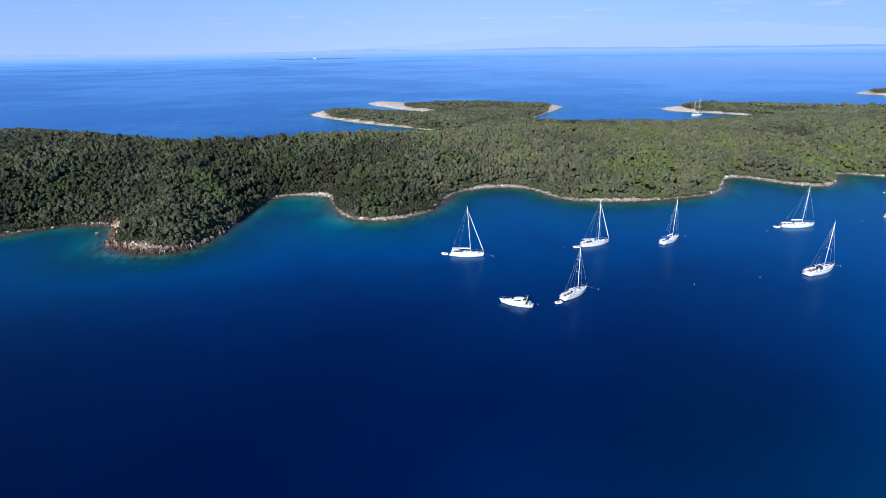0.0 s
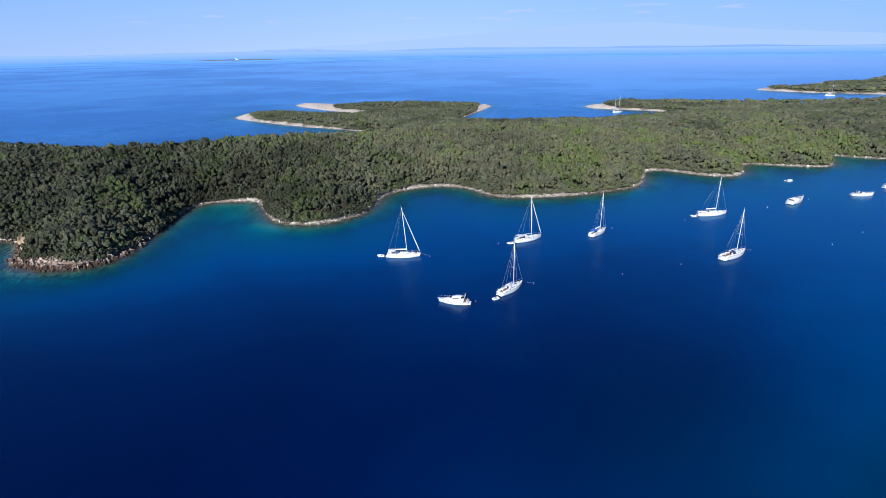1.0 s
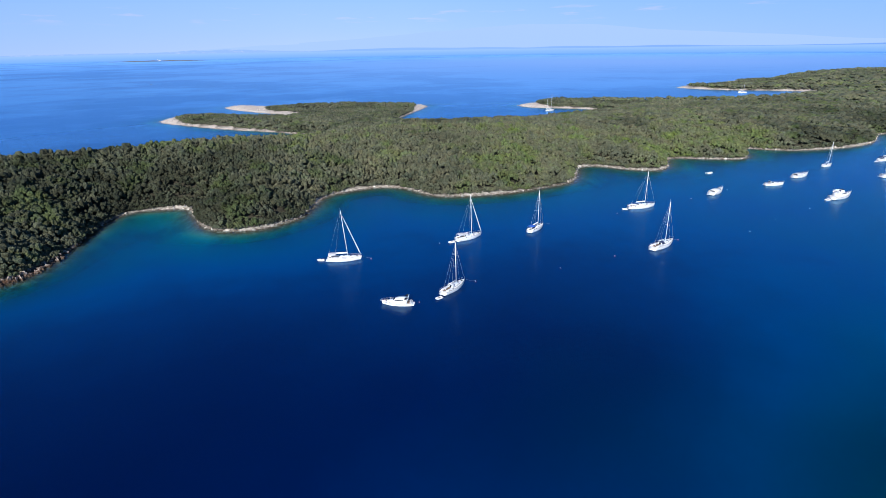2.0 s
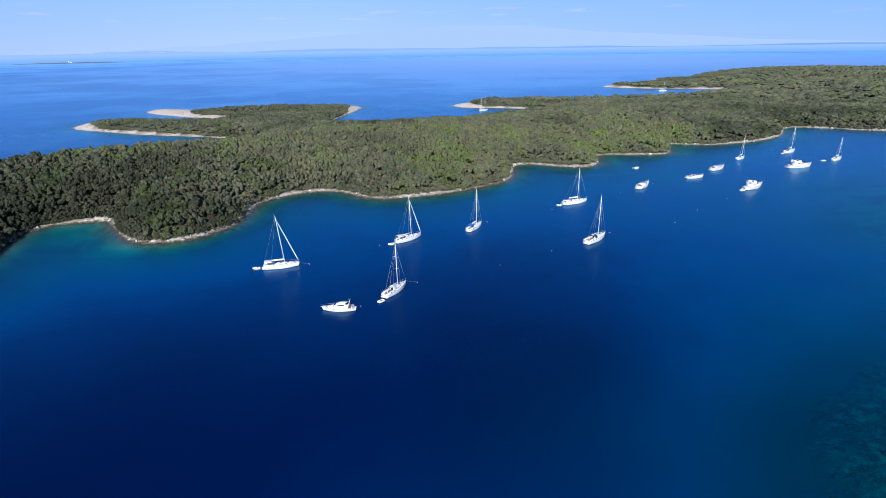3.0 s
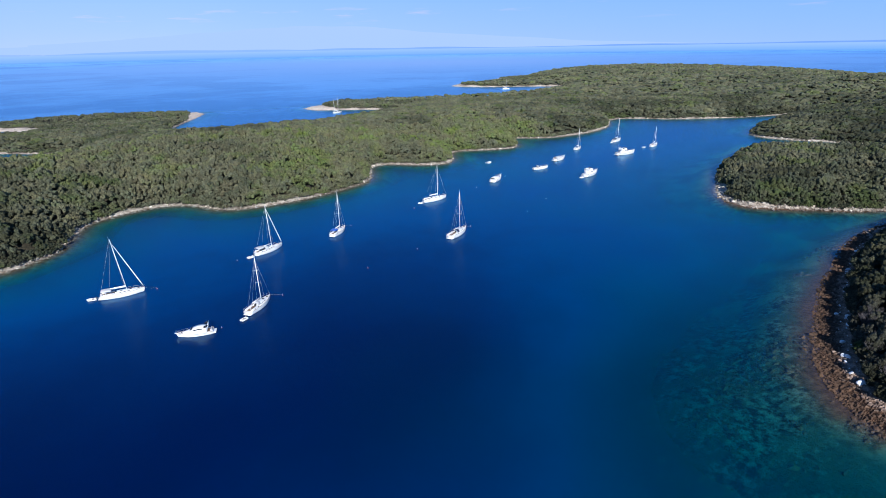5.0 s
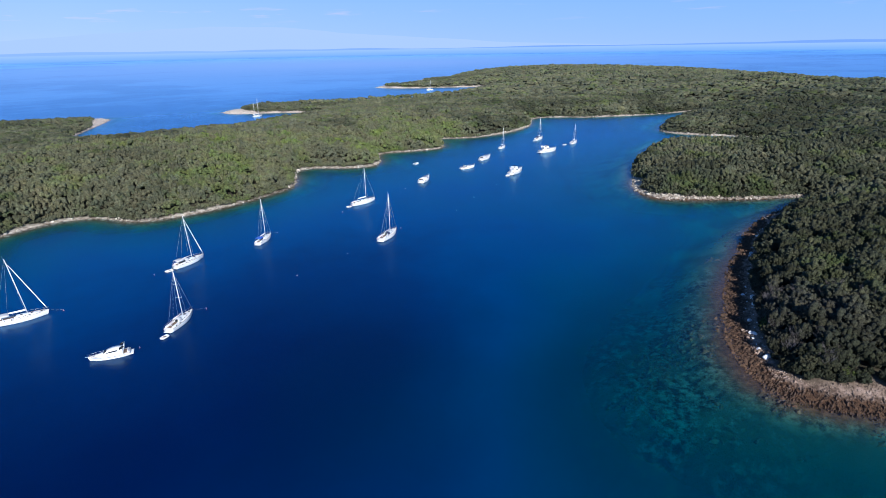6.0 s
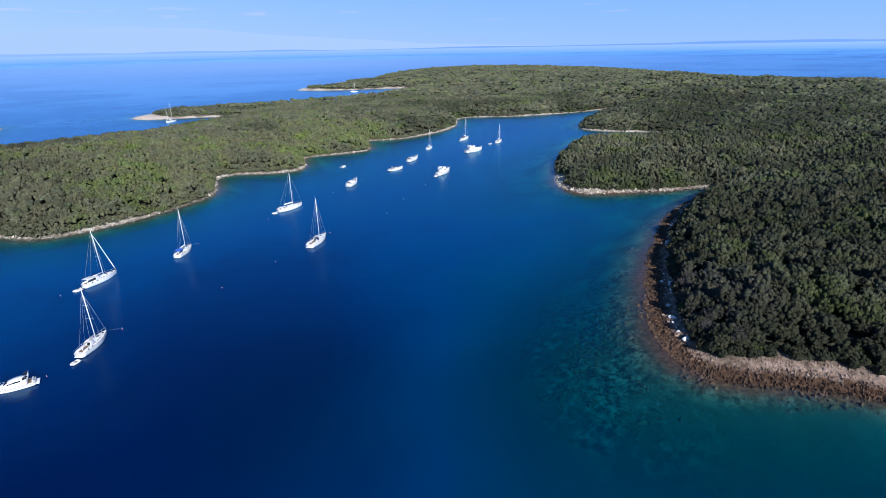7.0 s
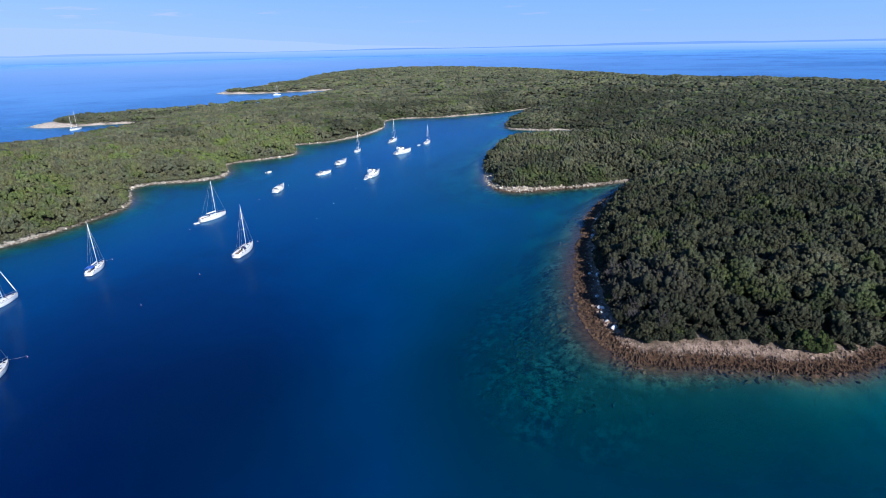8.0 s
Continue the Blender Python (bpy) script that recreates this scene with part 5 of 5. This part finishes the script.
def buoy(place, tied=None, pale=False):
    """A mooring float, with its line where a boat hangs on it."""
    ob = tagged(new("mooring_buoy"), "small white mooring float on the calm water" if pale else "small faded red mooring buoy on the calm water", "buoy", "mooring buoys")
    ob.matrix_basis = pose(place[0], place[1], 0)
    fat = 0.6 if pale else 0.75
    rings = [[(r * fat * math.cos(a), r * fat * math.sin(a), z * fat) for a in (2 * math.pi * j / 10 for j in range(10))] for r, z in ((0.05, -0.14), (0.15, -0.08), (0.20, 0.05), (0.18, 0.17), (0.11, 0.27), (0.05, 0.31))]
    part("float", loft(rings, closed=True, cap_start=True, cap_end=True), M_BUOY_PALE if pale else M_BUOY, ob)
    part("ring", tube(bmesh.new(), [(0.07 * math.cos(a), 0, 0.37 + 0.07 * math.sin(a)) for a in (2 * math.pi * j / 8 for j in range(9))], 0.02, 4, cap=False), M_STEEL, ob)
    if tied:
        d = Vector((tied[0] - place[0], tied[1] - place[1], tied[2]))
        part("mooring_line", tube(bmesh.new(), [(0, 0, 0.42), d * 0.5 + Vector((0, 0, 0.05)), d], 0.009, 4), M_ROPE, ob)
    return ob


sailboat((8.8, 179.8), -8, 12.0, 18.2, rake=0.075, bimini=M_CANVAS, label="white sailing yacht with sail stowed on its boom")
dinghy((0.7, 181.4), 165)
sailboat((39.6, 146.2), 38, 11.2, 15.0, rake=0.02, jib=False, hood=M_CANVAS, sail=False, label="white sailing yacht with bare boom and cluttered cockpit")
dinghy((33.4, 140.6), 205, 2.4)
sailboat((57.5, 189.6), 20, 12.0, 17.0, rake=0.035, hood=M_CANVAS, bimini=M_CANVAS, sail=False, label="white sailing yacht with pale canvas over its cockpit")
dinghy((49.6, 186.7), 190)
sailboat((86.8, 192.4), 37, 11.2, 16.2, jib=False, cover=M_SAIL, bimini=M_BLUE, label="small white sailing yacht with bright blue cockpit canvas")
sailboat((145.2, 207.8), 2, 13.4, 16.6, jib=False, label="white sailing yacht with low cabin and long boom")
dinghy((136.0, 207.0), 170, 2.6)
sailboat((123.4, 161.2), 24, 13.6, 16.8, jib=False, hood=M_NAVY, sail=False, label="white sailing yacht with navy sprayhood")
sailboat((300.4, 253.6), 18, 9.8, 14.2, jib=False, label="small white sailing yacht far up the bay")
sailboat((347.8, 256.6), 15, 13.6, 16.8, jib=False, bimini=M_NAVY, label="white sailing yacht with dark cockpit canvas")
sailboat((350.8, 226.8), 16, 12.0, 13.6, jib=False, label="white sailing yacht moored at the head of the bay")
dinghy((339.0, 227.2), 180, 3.2)
dinghy((338.0, 254.2), 190, 2.6)
motorboat((20.8, 140.4), 160, 9.0, fly=False, platform=True, label="white express cruiser with raked cabin and arch")
motorboat((195.2, 220.0), 27, 12.6, fly=False, open_top=True, cover=M_SAIL, label="white motorboat with pale cockpit cover")
motorboat((234.2, 224.6), -10, 10.0, fly=False, open_top=True, label="low white sports boat")
motorboat((262.8, 236.0), 13, 12.6, fly=False, open_top=True, cover=M_CANVAS, label="white motorboat with grey cockpit cover")
motorboat((244.2, 195.4), 10, 14.0, label="large white flybridge cruiser moored in the bay")
dinghy((234.2, 193.6), 180, 3.0)
motorboat((309.6, 220.4), -10, 15.0, label="large white motor yacht with flybridge")
dinghy((221.4, 257.6), 12, 4.2, label="small white open boat in mid bay")
sailboat((634, 697), -36, 11.5, 15.6, jib=False, rail=False, label="white sailing yacht anchored off the far point")
sailboat((271, 580), 20, 13.0, 19.0, jib=False, rail=False, aft_mast=15.5, label="white two-masted yacht behind the wooded ridge")

for spot_x, spot_y, tie in ((17.9, 178.2, (14.7, 179.0, 1.2)), (27.3, 139.8, None), (47.6, 149.4, (44.0, 149.6, 1.2)), (45.0, 187.0, None), (94.6, 197.2, (91.2, 195.8, 1.0)),
                            (129.4, 202.4, None), (101.3, 157.0, None), (78.2, 152.2, None), (175.8, 213.8, None), (204, 223, None), (215, 185, None), (188, 176, None),
                            (166, 166, None), (133.0, 165.4, (129.6, 164.0, 1.1))):
    buoy((spot_x, spot_y), tie, pale=spot_x in (204, 215, 188, 166))


def far_islet():
    """A low rocky islet with a lighthouse, far out."""
    islet = tagged(new("islet"), "low dark rocky islet far out at sea", "islet")
    islet.matrix_basis = pose(-990, 4490, 0, 0, 0, 12)
    rings = []
    for k in range(17):
        s = k / 16 * 2 - 1
        w, top = 34 * math.sqrt(max(0.0, 1 - s * s)) + 1, 5.5 * (1 - s * s)**0.6 * (1 + 0.25 * math.sin(k * 2.1))
        rings.append([(s * 330, -w, -1), (s * 330, -w * 0.5, top * 0.8), (s * 330, 0, top), (s * 330, w * 0.5, top * 0.7), (s * 330, w, -1)])
    part("rock", loft(rings), M_ISLET, islet)
    tower = tagged(new("lighthouse"), "white lighthouse with a low keeper's house on the islet", "lighthouse")
    tower.matrix_basis = pose(-1000, 4488, 4.4, 0, 0, 12)
    part("tower", tube(bmesh.new(), [(0, 0, -1), (0, 0, 11)], [2.2, 1.7], 12), M_DECK, tower)
    part("lantern", tube(bmesh.new(), [(0, 0, 11), (0, 0, 12.6), (0, 0, 13.6)], [1.2, 1.2, 0.2], 10), M_STRIPE, tower)
    part("house", block(4, 16, -4, 4, -1, 4.5, 0.4, 0.2), M_DECK, tower)


far_islet()
motorboat((-323, 1348), 40, 5.5, fly=False, open_top=True, label="white motorboat out on the open sea")
